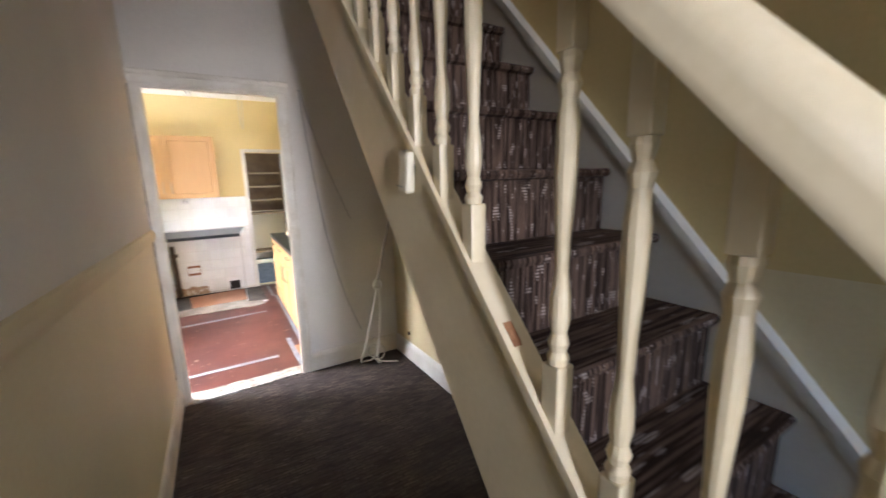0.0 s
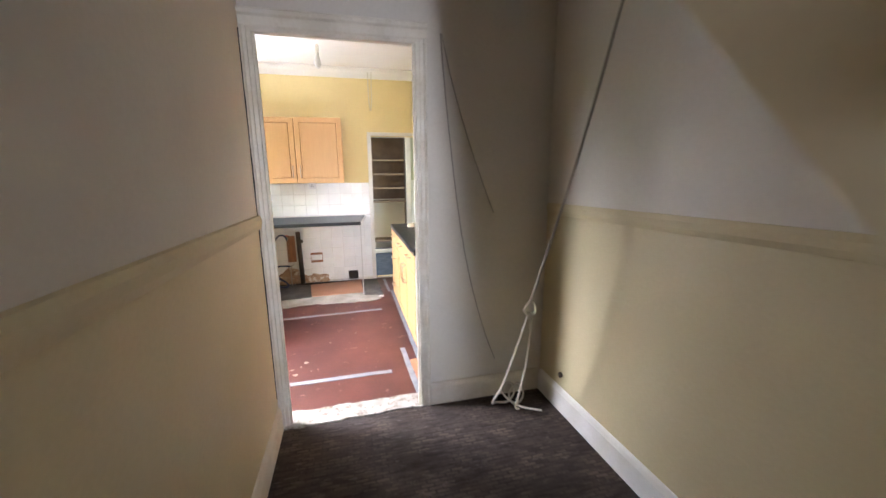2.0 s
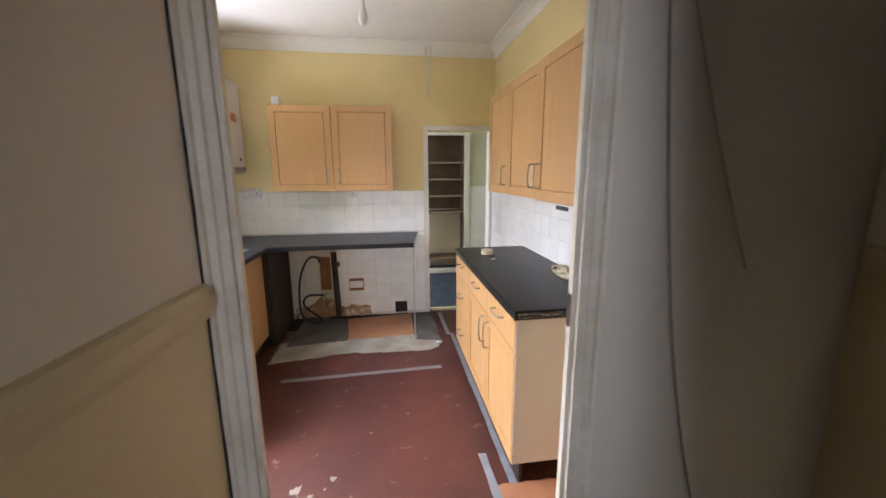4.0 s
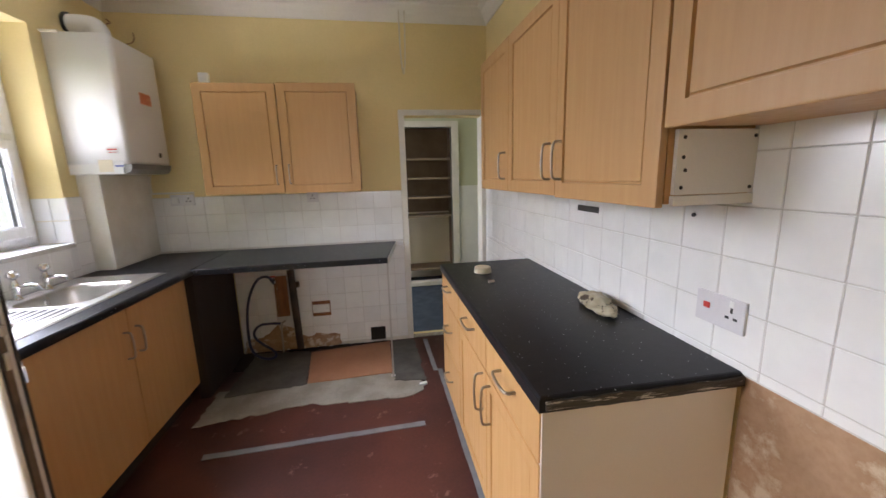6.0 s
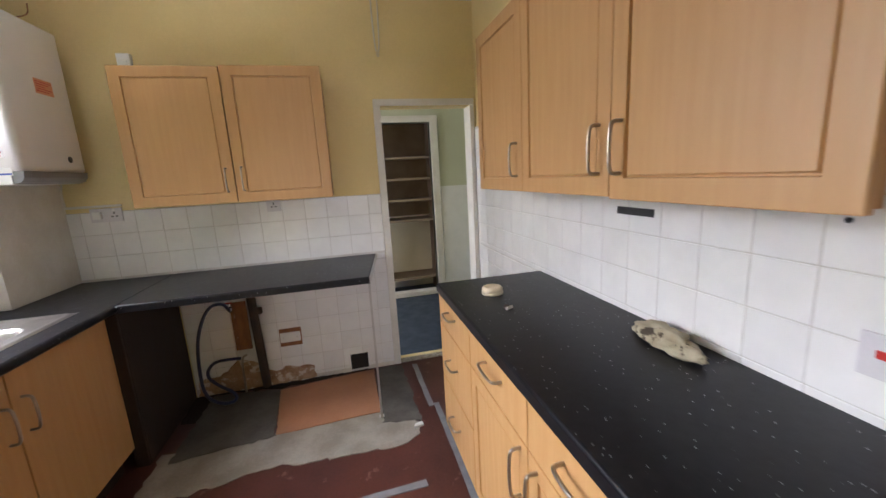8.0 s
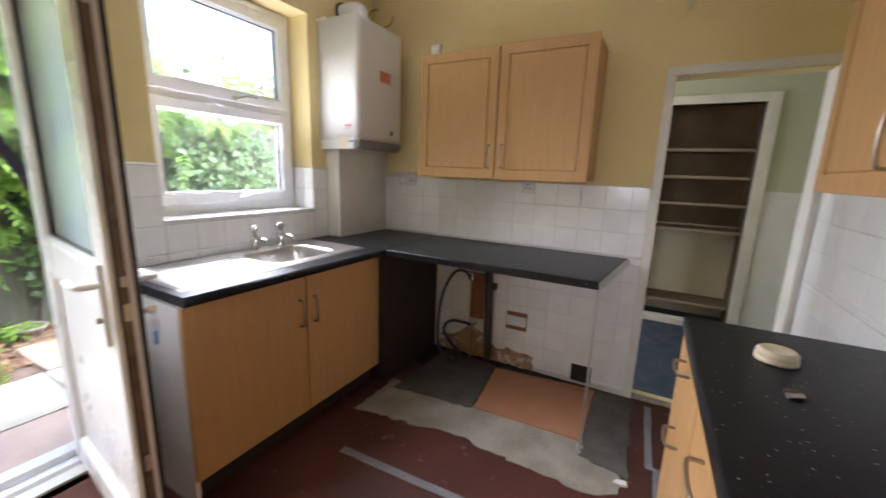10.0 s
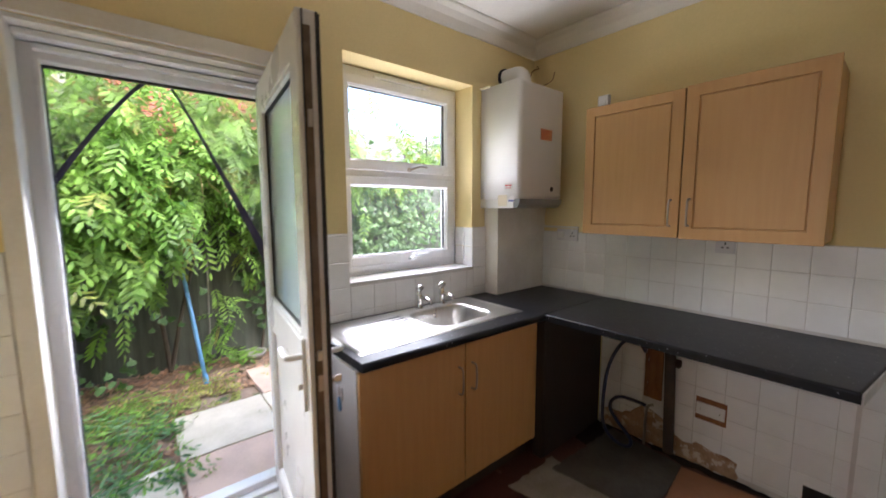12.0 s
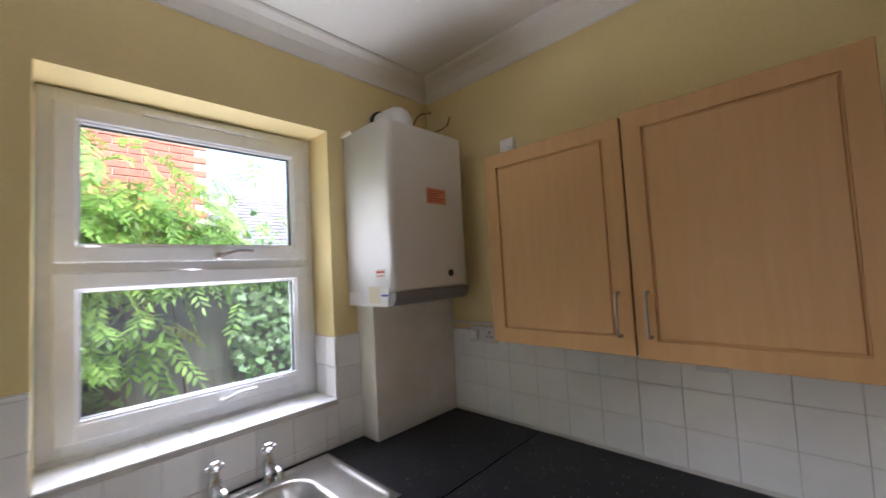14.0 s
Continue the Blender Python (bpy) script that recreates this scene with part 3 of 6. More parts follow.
def along_wall(line, off, prof):
    """A moulding of (distance from wall, height) along a side wall; off is the sign towards the room."""
    bm = bmesh.new()
    rows = []
    for x, y in line:
        rows.append([bm.verts.new((x + off * d, y, z)) for d, z in prof])
    n = len(prof)
    for a, b in zip(rows, rows[1:]):
        for i in range(n):
            bm.faces.new((a[i], a[(i + 1) % n], b[(i + 1) % n], b[i]))
    bm.faces.new(rows[0])
    bm.faces.new(rows[-1])
    bmesh.ops.recalc_face_normals(bm, faces=bm.faces[:])
    return bm


SKIRT = [(-0.002, 0.0), (0.018, 0.0), (0.018, 0.115), (0.012, 0.132), (0.006, 0.142), (-0.002, 0.145)]


def rail(z):
    return [(-0.002, z - 0.035), (0.010, z - 0.033), (0.018, z - 0.012), (0.020, z + 0.012), (0.012, z + 0.030), (-0.002, z + 0.034)]


L2 = [LEFT[0], (0.35, 4.665)]
R2 = [(1.905, 1.05), (1.905, 4.68)]
setting("baseboard_left", along_wall(L2, 1, SKIRT), M_DOORTRIM, "cream painted skirting board, chipped", "baseboard")
setting("baseboard_right", along_wall(R2, -1, SKIRT), M_TRIM, "white painted skirting board", "baseboard")
setting("trim_dado_left", along_wall(L2, 1, rail(DADO + 0.03)), M_HALL_LOW, "cream painted dado rail", "trim")
setting("trim_dado_right", along_wall([(1.905, 3.0)] + R2[1:], -1, rail(DADO + 0.05)), M_HALL_LOW, "cream painted dado rail below the stairs", "trim")
setting("baseboard_end", prism([(4.702 - d, z) for d, z in SKIRT], "x", 1.192, 1.888), M_DOORTRIM, "cream painted skirting board beside the doorway", "baseboard")

# the doorway between hall and kitchen: lining, stop and moulded architrave
door_frame = thing("door_frame", (0.765, 4.77, 0.0), "worn white-painted door frame with no door, chipped along its edges", "door frame")
for x0, x1 in ((0.375, 0.398), (1.132, 1.155)):
    part("lining", box((x0, 4.690, 0.0), (x1, 4.732, 2.005), 0.002), M_DOORTRIM, door_frame)
part("head_lining", box((0.398, 4.690, 1.985), (1.132, 4.732, 2.005), 0.002), M_DOORTRIM, door_frame)
for x0, x1 in ((0.398, 0.410), (1.120, 1.132)):
    part("door_stop", box((x0, 4.702, 0.0), (x1, 4.722, 1.985), 0.002), M_DOORTRIM, door_frame)
ARCH = [(0.0, 0.0), (0.0, -0.012), (0.012, -0.018), (0.055, -0.020), (0.066, -0.030), (0.085, -0.034), (0.095, -0.028), (0.098, 0.0)]
part("architrave", prism([(1.150 + a * 0.4, 4.70 + b * 0.7) for a, b in ARCH], "z", 0.0, 2.005), M_DOORTRIM, door_frame)
part("architrave", prism([(0.380 - a * 0.3, 4.70 + b) for a, b in ARCH], "z", 0.0, 2.005), M_DOORTRIM, door_frame)
part("head_architrave", prism([(4.70 + b, 2.0 + a * 0.8) for a, b in ARCH], "x", 0.350, 1.190), M_DOORTRIM, door_frame)
part("crack", prism(ragged([(0.3492, 0.2), (0.3540, 0.2), (0.3540, 1.99), (0.3492, 1.99)], 0.06, 0.0016, 6), "y", 4.6635, 4.6662), M_NEARBLACK, door_frame, "dark ragged gap beside the architrave")
part("keep_plate", boxes([((1.1185, 4.704, 1.02), (1.1205, 4.720, 1.10))]), M_NICKEL, door_frame, "small metal lock keep")
setting("threshold", prism(ragged([(0.376, 4.665), (1.154, 4.69), (1.154, 4.825), (0.376, 4.82)], 0.04, 0.008, 3), "z", -0.09, 0.012), M_THRESH, "worn white-painted threshold step, scraped and dirty", "threshold")

turned[0] = SQUARE
# rear lobby and its shelved cupboard
LY0, LY1 = 8.02, 9.50
setting("floor_lobby", boxes([((KX0, 7.96, -0.12), (2.5, 9.98, -0.006))]), M_BLUECARPET, "dark blue carpet in the rear lobby", "floor")
setting("wall_lobby_far", holed_wall(KX0, 2.5, LY1, 9.60, -0.1, 2.5, [(0.62, 1.57, 0.0, 1.98)], "x"), M_LOBBY, "pale green painted lobby wall", "wall")
setting("wall_lobby_west", holed_wall(-1.41, KX0, 8.02, 9.6, -0.1, 2.6, [(8.35, 9.25, 0.9, 2.1)], "y"), M_LOBBY, "painted lobby wall with a window opening", "wall")
setting("wall_lobby_east", boxes([((2.5, 7.9, -0.1), (2.6, 10.0, 2.6))]), M_LOBBY, "painted lobby wall", "wall")
setting("wall_lobby_near", boxes([((1.72, 7.905, -0.1), (2.5, 8.02, 2.6))]), M_LOBBY, "painted lobby wall beside the kitchen", "wall")
setting("ceiling_lobby", boxes([((KX0, 8.02, 2.3), (2.5, 9.5, 2.4))]), M_CEIL, "painted lobby ceiling", "ceiling")
setting("trim_lobby_dado", boxes([((1.66, 9.488, 0.0), (2.5, 9.502, 1.27))]), M_TILE, "white dado panel on the lobby wall", "trim")
for nm, lo, hi in (("wall_cupboard_back", (0.50, 9.95, 0.0), (1.70, 10.0, 2.5)), ("wall_cupboard_left", (0.50, 9.6, 0.0), (0.56, 9.95, 2.5)), ("wall_cupboard_right", (1.60, 9.6, 0.0), (1.70, 9.95, 2.5)), ("wall_cupboard_top", (0.50, 9.6, 2.4), (1.70, 10.0, 2.5))):
    setting(nm, boxes([(lo, hi)]), M_HALL_UP if "back" in nm else M_SHELFWOOD, "painted inside of the lobby cupboard", "wall")
shelf_unit = thing("cupboard_shelving", (1.08, 9.78, 0.0), "brown painted shelves in an open lobby cupboard, empty", "shelving")
for z in (0.20, 0.90, 1.14, 1.38, 1.62):
    s = part("shelf", box((0.56, 9.62, z - 0.02), (1.60, 9.95, z), 0.002), M_SHELFWOOD, shelf_unit)
    part("shelf_edge", box((0.56, 9.605, z - 0.024), (1.60, 9.62, z + 0.002), 0.002), M_SHELFEDGE, s)
part("back_board", boxes([((0.56, 9.935, 0.92), (1.60, 9.948, 2.4))]), M_SHELFWOOD, shelf_unit)
part("upright", box((1.57, 9.475, 0.0), (1.655, 9.60, 1.98), 0.003), M_TRIM, shelf_unit, "white painted frame")
part("upright", box((0.545, 9.475, 0.0), (0.62, 9.60, 1.98), 0.003), M_TRIM, shelf_unit, "white painted frame")
part("head", box((0.545, 9.475, 1.98), (1.655, 9.60, 2.05), 0.003), M_TRIM, shelf_unit, "white painted frame")
part("sill", box((0.62, 9.49, 0.0), (1.57, 9.60, 0.05), 0.003), M_TRIM, shelf_unit, "white painted frame")
lob_frame = thing("lobby_doorway_frame", (1.2, 7.96, 0), "white painted frame of the open lobby doorway", "door frame")
part("upright", box((0.835, 7.890, 0.0), (0.882, 8.03, 1.875), 0.003), M_TRIM, lob_frame)
part("upright", box((1.512, 7.890, 0.0), (1.545, 8.03, 1.875), 0.003), M_TRIM, lob_frame)
part("head", box((0.835, 7.890, 1.8755), (1.545, 8.03, 1.918), 0.003), M_TRIM, lob_frame)
setting("threshold_lobby", box((0.884, 7.90, -0.01), (1.501, 7.965, 0.006), 0.003), M_THRESH, "pale worn threshold strip at the lobby doorway", "threshold")
setting("baseboard_north", box((0.70, 7.892, 0.0), (0.833, 7.906, 0.10), 0.002), M_TRIM, "short white skirting beside the lobby doorway", "baseboard")


# ---- window over the sink ----
def upvc_ring(y0, y1, z0, z1, w, x0, x1, bm=None, bevel=0.006):
    bm = bm or bmesh.new()
    box((x0, y0, z0), (x1, y0 + w, z1), bevel, bm)
    box((x0, y1 - w, z0), (x1, y1, z1), bevel, bm)
    box((x0, y0 + w - 0.004, z0), (x1, y1 - w + 0.004, z0 + w), bevel, bm)
    box((x0, y0 + w - 0.004, z1 - w), (x1, y1 - w + 0.004, z1), bevel, bm)
    return bm


def lever(at, length, axis_sign=1, bm=None):
    """A slim casement handle: rose, neck and a curved lever."""
    x, y, z = at
    bm = lathe([(0.014, 0), (0.014, 0.006), (0.009, 0.010), (0.008, 0.022)], at, 12, bm, Matrix.Rotation(radians(90), 4, "Y"))
    s = axis_sign
    return tube([(x + 0.020, y, z), (x + 0.034, y + s * 0.02, z + 0.008), (x + 0.036, y + s * length * 0.5, z + 0.022), (x + 0.030, y + s * length, z + 0.018)], lambda f: 0.0085 - 0.003 * f, 8, bm)


window_1 = thing("window_1", (-1.33, 6.815, 1.06), "white plastic casement window with two opening lights", "window", kind="structure")
part("window_frame", upvc_ring(6.367, 7.263, 1.085, 2.248, 0.052, -1.365, -1.295), M_UPVC, window_1)
part("transom", box((-1.365, 6.41, 1.640), (-1.285, 7.22, 1.695), 0.006), M_UPVC, window_1)
for nm, z0, z1 in (("lower", 1.126, 1.652), ("upper", 1.683, 2.203)):
    sash = part("sash", upvc_ring(6.405, 7.225, z0, z1, 0.055, -1.345, -1.275), M_UPVC, window_1)
    part("bead", upvc_ring(6.456, 7.174, z0 + 0.051, z1 - 0.051, 0.012, -1.335, -1.284, None, 0.003), M_UPVC, sash)
    part("gasket", upvc_ring(6.464, 7.166, z0 + 0.059, z1 - 0.059, 0.006, -1.320, -1.300, None, 0.0), M_GASKET, sash)
    pane = part("pane", boxes([((-1.312, 6.462, z0 + 0.057), (-1.306, 7.168, z1 - 0.057))]), M_GLASS, sash)
    pane.visible_shadow = False
    part("handle", lever((-1.275, 6.86, z0 + 0.018 if nm == "upper" else z0 + 0.024), 0.12), M_UPVC if nm == "lower" else M_NICKEL, sash, "slim lever handle")
part("trickle_vent", box((-1.296, 6.63, 2.205), (-1.272, 7.05, 2.226), 0.004), M_UPVC, window_1, "slim white trickle vent")
part("window_sill", boxes([((-1.30, 6.366, 1.0605), (-1.295, 7.264, 1.086))]), M_UPVC, window_1)

# ---- garden door: lining, frame, open leaf ----
door_1 = thing("door_1", (-1.28, 5.65, 0.0), "white plastic garden door frame, its door standing open", "door", kind="structure")
for y0, y1 in ((5.172, 5.228), (6.072, 6.145)):
    part("casing", box((-1.132, y0, 0.0), (-1.112, y1, 2.085), 0.004), M_TRIM, door_1)
part("head_casing", box((-1.132, 5.172, 2.0852), (-1.112, 6.145, 2.150), 0.004), M_TRIM, door_1)
for y0, y1 in ((5.211, 5.228), (6.072, 6.089)):
    part("lining", box((-1.29, y0, 0.02), (-1.132, y1, 2.068), 0.002), M_TRIM, door_1)
part("head_lining", box((-1.29, 5.211, 2.068), (-1.132, 6.089, 2.084), 0.002), M_TRIM, door_1)
part("frame", boxes([((-1.36, 5.213, 0.03), (-1.285, 5.278, 2.066)), ((-1.36, 6.022, 0.03), (-1.285, 6.087, 2.066)), ((-1.36, 5.274, 1.990), (-1.285, 6.026, 2.066))], 0.008), M_UPVC, door_1)
part("stepped_bead", boxes([((-1.30, 5.268, 0.05), (-1.262, 5.284, 1.995)), ((-1.30, 5.270, 2.020), (-1.255, 6.03, 2.040)), ((-1.285, 5.23, 2.045), (-1.20, 6.07, 2.066))], 0.004), M_UPVC, door_1)
part("gasket", boxes([((-1.345, 5.277, 0.07), (-1.330, 5.287, 1.992)), ((-1.345, 5.28, 1.980), (-1.330, 6.02, 1.992)), ((-1.345, 6.013, 0.07), (-1.330, 6.023, 1.992))]), M_GASKET, door_1, "black rubber seal")
part("door_sill", boxes([((-1.40, 5.213, 0.0), (-1.24, 6.087, 0.034)), ((-1.36, 5.22, 0.034), (-1.285, 6.08, 0.068))], 0.006), M_UPVC, door_1)
part("floor_strip", box((-1.238, 5.20, 0.0), (-1.17, 6.10, 0.014), 0.003), M_WHITEBOARD, door_1, "pale grey floor strip")

leaf = thing("garden_door", (-1.275, 6.012, 0.0), "white plastic half-glazed garden door standing wide open into the kitchen", "door")
LX0, LX1, LYA, LYB = -1.268, -0.392, 5.948, 6.012


def leaf_box(x0, x1, z0, z1, ya=LYA, yb=LYB, bevel=0.008):
    return box((x0, ya, z0), (x1, yb, z1), bevel)


for x0, x1 in ((LX0, LX0 + 0.105), (LX1 - 0.105, LX1)):
    part("stile", leaf_box(x0, x1, 0.045, 2.025), M_UPVC, leaf)
for z0, z1 in ((0.045, 0.165), (0.905, 1.035), (1.905, 2.025)):
    part("rail", leaf_box(LX0 + 0.10, LX1 - 0.10, z0, z1, LYA + 0.001, LYB - 0.001), M_UPVC, leaf)
for z0, z1 in ((0.165, 0.905), (1.035, 1.905)):
    bm = bmesh.new()
    for ya, yb in ((LYA + 0.006, LYA + 0.022), (LYB - 0.022, LYB - 0.006)):
        for lo, hi in (((LX0 + 0.10, ya, z0 - 0.003), (LX0 + 0.120, yb, z1 + 0.003)), ((LX1 - 0.120, ya, z0 - 0.003), (LX1 - 0.10, yb, z1 + 0.003)), ((LX0 + 0.118, ya, z0 - 0.003), (LX1 - 0.118, yb, z0 + 0.016)), ((LX0 + 0.118, ya, z1 - 0.016), (LX1 - 0.118, yb, z1 + 0.003))):
            box(lo, hi, 0.003, bm)
    part("bead", bm, M_UPVC, leaf)
door_glass = part("pane", boxes([((LX0 + 0.112, 5.976, 1.045), (LX1 - 0.112, 5.984, 1.895))]), M_OBSCURE, leaf, "patterned obscure glass")
door_glass.visible_shadow = False
part("pane_seal", boxes([((LX0 + 0.116, 5.968, 1.05), (LX0 + 0.124, 5.992, 1.89)), ((LX1 - 0.124, 5.968, 1.05), (LX1 - 0.116, 5.992, 1.89)), ((LX0 + 0.12, 5.968, 1.05), (LX1 - 0.12, 5.992, 1.058)), ((LX0 + 0.12, 5.968, 1.882), (LX1 - 0.12, 5.992, 1.89))]), M_GASKET, leaf)
part("lower_panel", box((LX0 + 0.112, 5.968, 0.172), (LX1 - 0.112, 5.992, 0.898), 0.004), M_UPVC, leaf, "plain white lower panel")
part("edge_seal", boxes([((LX1 - 0.001, 5.963, 0.05), (LX1 + 0.005, 5.968, 2.02)), ((LX1 - 0.001, 6.003, 0.05), (LX1 + 0.006, 6.009, 2.02)), ((LX1 - 0.014, 6.010, 0.05), (LX1 - 0.004, 6.017, 2.02))]), M_GASKET, leaf, "black rubber edge seal")
lock = part("lock_strip", boxes([((LX1 - 0.001, 5.9685, 0.10), (LX1 + 0.003, 5.988, 1.98))]), M_SHADEDSTEEL, leaf, "long steel lock strip")
part("latch", boxes([((LX1, 5.971, 1.00), (LX1 + 0.016, 5.987, 1.03)), ((LX1, 5.972, 0.90), (LX1 + 0.010, 5.986, 0.95)), ((LX1, 5.972, 1.70), (LX1 + 0.008, 5.986, 1.75)), ((LX1, 5.972, 0.42), (LX1 + 0.008, 5.986, 0.47))], 0.002), M_STEEL, lock)
for y, s in ((LYA, -1), (LYB, 1)):
    hd = part("handle_plate", box((LX1 - 0.068, min(y, y + s * 0.012), 0.82), (LX1 - 0.040, max(y, y + s * 0.012), 1.06), 0.005), M_UPVC, leaf, "white handle plate")
    part("lever", tube([(LX1 - 0.054, y, 1.00), (LX1 - 0.054, y + s * 0.05, 1.00), (LX1 - 0.075, y + s * 0.058, 1.0), (LX1 - 0.165, y + s * 0.055, 0.995)], 0.010, 10, None, 3), M_UPVC, hd, "white lever handle", True)
    part("cylinder", lathe([(0.009, 0), (0.009, 0.012)], (LX1 - 0.054, y + s * 0.012 - (0.012 if s < 0 else 0), 0.90), 12, None, Matrix.Rotation(radians(-90), 4, "X")), M_NICKEL, hd)
LEAF_TURN = radians(-7.1)
leaf.rotation_euler = (0, 0, LEAF_TURN)
keys = thing("key_bunch", (LX1 - 0.054, LYB + 0.03, 0.78), "bunch of keys hanging from the garden door lock", "keys")
part("key", boxes([((LX1 - 0.056, LYB - 0.002, 0.895), (LX1 - 0.053, LYB + 0.045, 0.905)), ((LX1 - 0.057, LYB + 0.028, 0.888), (LX1 - 0.052, LYB + 0.050, 0.912))], 0.001), M_STEEL, keys)
part("ring", tube([(LX1 - 0.054 + 0.014 * math.sin(a), LYB + 0.042, 0.880 + 0.014 * math.cos(a)) for a in [i * math.pi / 6 for i in range(13)]], 0.0012, 6, None, 1), M_STEEL, keys)
for i, (dx, ln) in enumerate(((-0.012, 0.055), (0.0, 0.06), (0.012, 0.05), (0.006, 0.045))):
    part("key", box((LX1 - 0.062 + dx, LYB + 0.036 + 0.004 * i, 0.868 - ln), (LX1 - 0.050 + dx, LYB + 0.038 + 0.004 * i, 0.868), 0.0008), M_NICKEL if i % 2 else M_STEEL, keys)
keys.rotation_euler = (0, 0, LEAF_TURN)
part("fob", box((LX1 - 0.066, LYB + 0.036, 0.785), (LX1 - 0.048, LYB + 0.046, 0.83), 0.003), M_BLUEPOLE, keys, "blue plastic fob")

# insect net, parted and tied back over the outside of the garden door
net = thing("insect_net_curtain", (-1.385, 5.65, 2.0), "dark insect net curtain parted over the garden doorway", "net curtain")


def net_half(top_in, y_side, z_side, sag):
    bm = bmesh.new()
    edge, rows = [], []
    for i in range(15):
        f = i / 14
        y = top_in + (y_side - top_in) * f
        z = 2.01 - (2.01 - z_side) * f ** (1.0 + sag)
        edge.append(Vector((-1.378 - 0.012 * math.sin(5 * f), y, z)))
    for e in edge:
        rows.append([bm.verts.new(e), bm.verts.new((e.x - 0.01, y_side, min(2.01, e.z + 0.02 + (2.01 - e.z) * 0.35))), bm.verts.new((e.x, y_side, 2.01))])
    for a, b in zip(rows, rows[1:]):
        for k in range(2):
            bm.faces.new((a[k], a[k + 1], b[k + 1], b[k]))
    return bm, edge


def ribbon(edge, wide):
    bm = bmesh.new()
    rows = []
    for i, e in enumerate(edge):
        w = wide(i / (len(edge) - 1))
        rows.append([bm.verts.new(e + Vector((dx, 0, dz))) for dx, dz in ((-0.003, -w), (0.003, -w), (0.004, 0.0), (0.003, w), (-0.003, w))])
    for a, b in zip(rows, rows[1:]):
        for k in range(5):
            bm.faces.new((a[k], a[(k + 1) % 5], b[(k + 1) % 5], b[k]))
    bm.faces.new(rows[0])
    bm.faces.new(rows[-1])
    bmesh.ops.recalc_face_normals(bm, faces=bm.faces[:])
    return bm


for top_in, y_side, z_side, sag in ((5.60, 5.24, 1.50, 0.25), (5.66, 6.07, 1.10, 0.12)):
    bm, edge = net_half(top_in, y_side, z_side, sag)
    half = part("net", bm, M_NET, net)
    part("border", ribbon(edge, lambda f, a=y_side: 0.010 + (0.062 if a > 5.7 else 0.014) * f ** 2), M_NETEDGE, half, "dark fabric border")
KEY_AT = Matrix.Rotation(LEAF_TURN, 4, "Z") @ (keys.location - leaf.location)
leaf.location.y += 0.04
keys.location = leaf.location + KEY_AT
part("heading", box((-1.384, 5.22, 1.995), (-1.374, 6.08, 2.02), 0.002), M_NETEDGE, net)


# ---- fitted kitchen ----
def handle(parent, at, vertical, out, length=0.13):
    """A bowed bar handle; out is the unit vector away from the front."""
    a, o = Vector(at), Vector(out)
    d = Vector((0, 0, 1)) if vertical else Vector((0, 0, 1)).cross(o).normalized()
    h = length / 2
    pts = [a - d * h, a - d * h + o * 0.026, a - d * (h - 0.014) + o * 0.033, a + o * 0.036, a + d * (h - 0.014) + o * 0.033, a + d * h + o * 0.026, a + d * h]
    part("handle", tube(pts, 0.0050, 8, None, 2), M_NICKEL, parent, "bowed satin metal handle", True)


def front_panel(name, parent, face, u0, u1, z0, z1, out, thick=0.02, shaker=True, rim=0.075, handle_at=None, vertical=True, length=0.13):
    """A cabinet front at face along x or y (out is +x, -x or -y), with a routed centre panel."""
    o = Vector(out)
    ax = 0 if abs(o.x) > 0.5 else 1
    s = o[ax]

    def pt(u, z, d):
        p = [0, 0, z]
        p[ax], p[1 - ax] = face + s * d, u
        return tuple(p)

    p, q = pt(u0, z0, 0), pt(u1, z1, thick)
    bm = box(tuple(min(i, j) for i, j in zip(p, q)), tuple(max(i, j) for i, j in zip(p, q)), 0.003)
    bm.normal_update()
    if shaker:
        face_now = [max(bm.faces, key=lambda f: f.normal.dot(o) * f.calc_area())]
        for wide, deep in ((rim - 0.003, 0.0), (0.003, -0.008), (0.005, 0.0), (0.005, 0.005)):
            bmesh.ops.inset_individual(bm, faces=face_now, thickness=wide, depth=deep)
    d = part(name, bm, M_WOOD, parent)
    if handle_at:
        p = pt(handle_at[0], handle_at[1], thick)
        handle(d, p, vertical, out, length)
    return d


# wall cupboard over the long worktop
wc = thing("wall_cupboard", (0.0, 7.75, 1.31), "beech-effect double wall cupboard with framed doors, closed", "wall cupboard", "wall cupboards")
part("carcass", box((-0.518, 7.632, 1.315), (0.523, 7.904, 2.035), 0.002), M_WOOD, wc)
front_panel("door", wc, 7.630, -0.522, -0.003, 1.310, 2.040, (0, -1, 0), handle_at=(-0.040, 1.435))
front_panel("door", wc, 7.628, 0.004, 0.526, 1.306, 2.046, (0, -1, 0), handle_at=(0.044, 1.438))

# wall cupboards over the base units
wf = thing("wall_cupboard", (1.42, 6.85, 1.31), "beech-effect single wall cupboard with a framed door", "wall cupboard", "wall cupboards")
part("carcass", box((1.312, 6.602, 1.316), (1.555, 7.098, 2.035), 0.002), M_WOOD, wf)
front_panel("door", wf, 1.311, 6.604, 7.098, 1.313, 2.038, (-1, 0, 0), handle_at=(6.650, 1.44))
wn2 = thing("wall_cupboard", (1.42, 6.07, 1.31), "beech-effect double wall cupboard with framed doors", "wall cupboard", "wall cupboards")
part("carcass", box((1.312, 5.550, 1.316), (1.555, 6.598, 2.035), 0.002), M_WOOD, wn2)
front_panel("door", wn2, 1.311, 6.082, 6.600, 1.313, 2.038, (-1, 0, 0), handle_at=(6.125, 1.44))
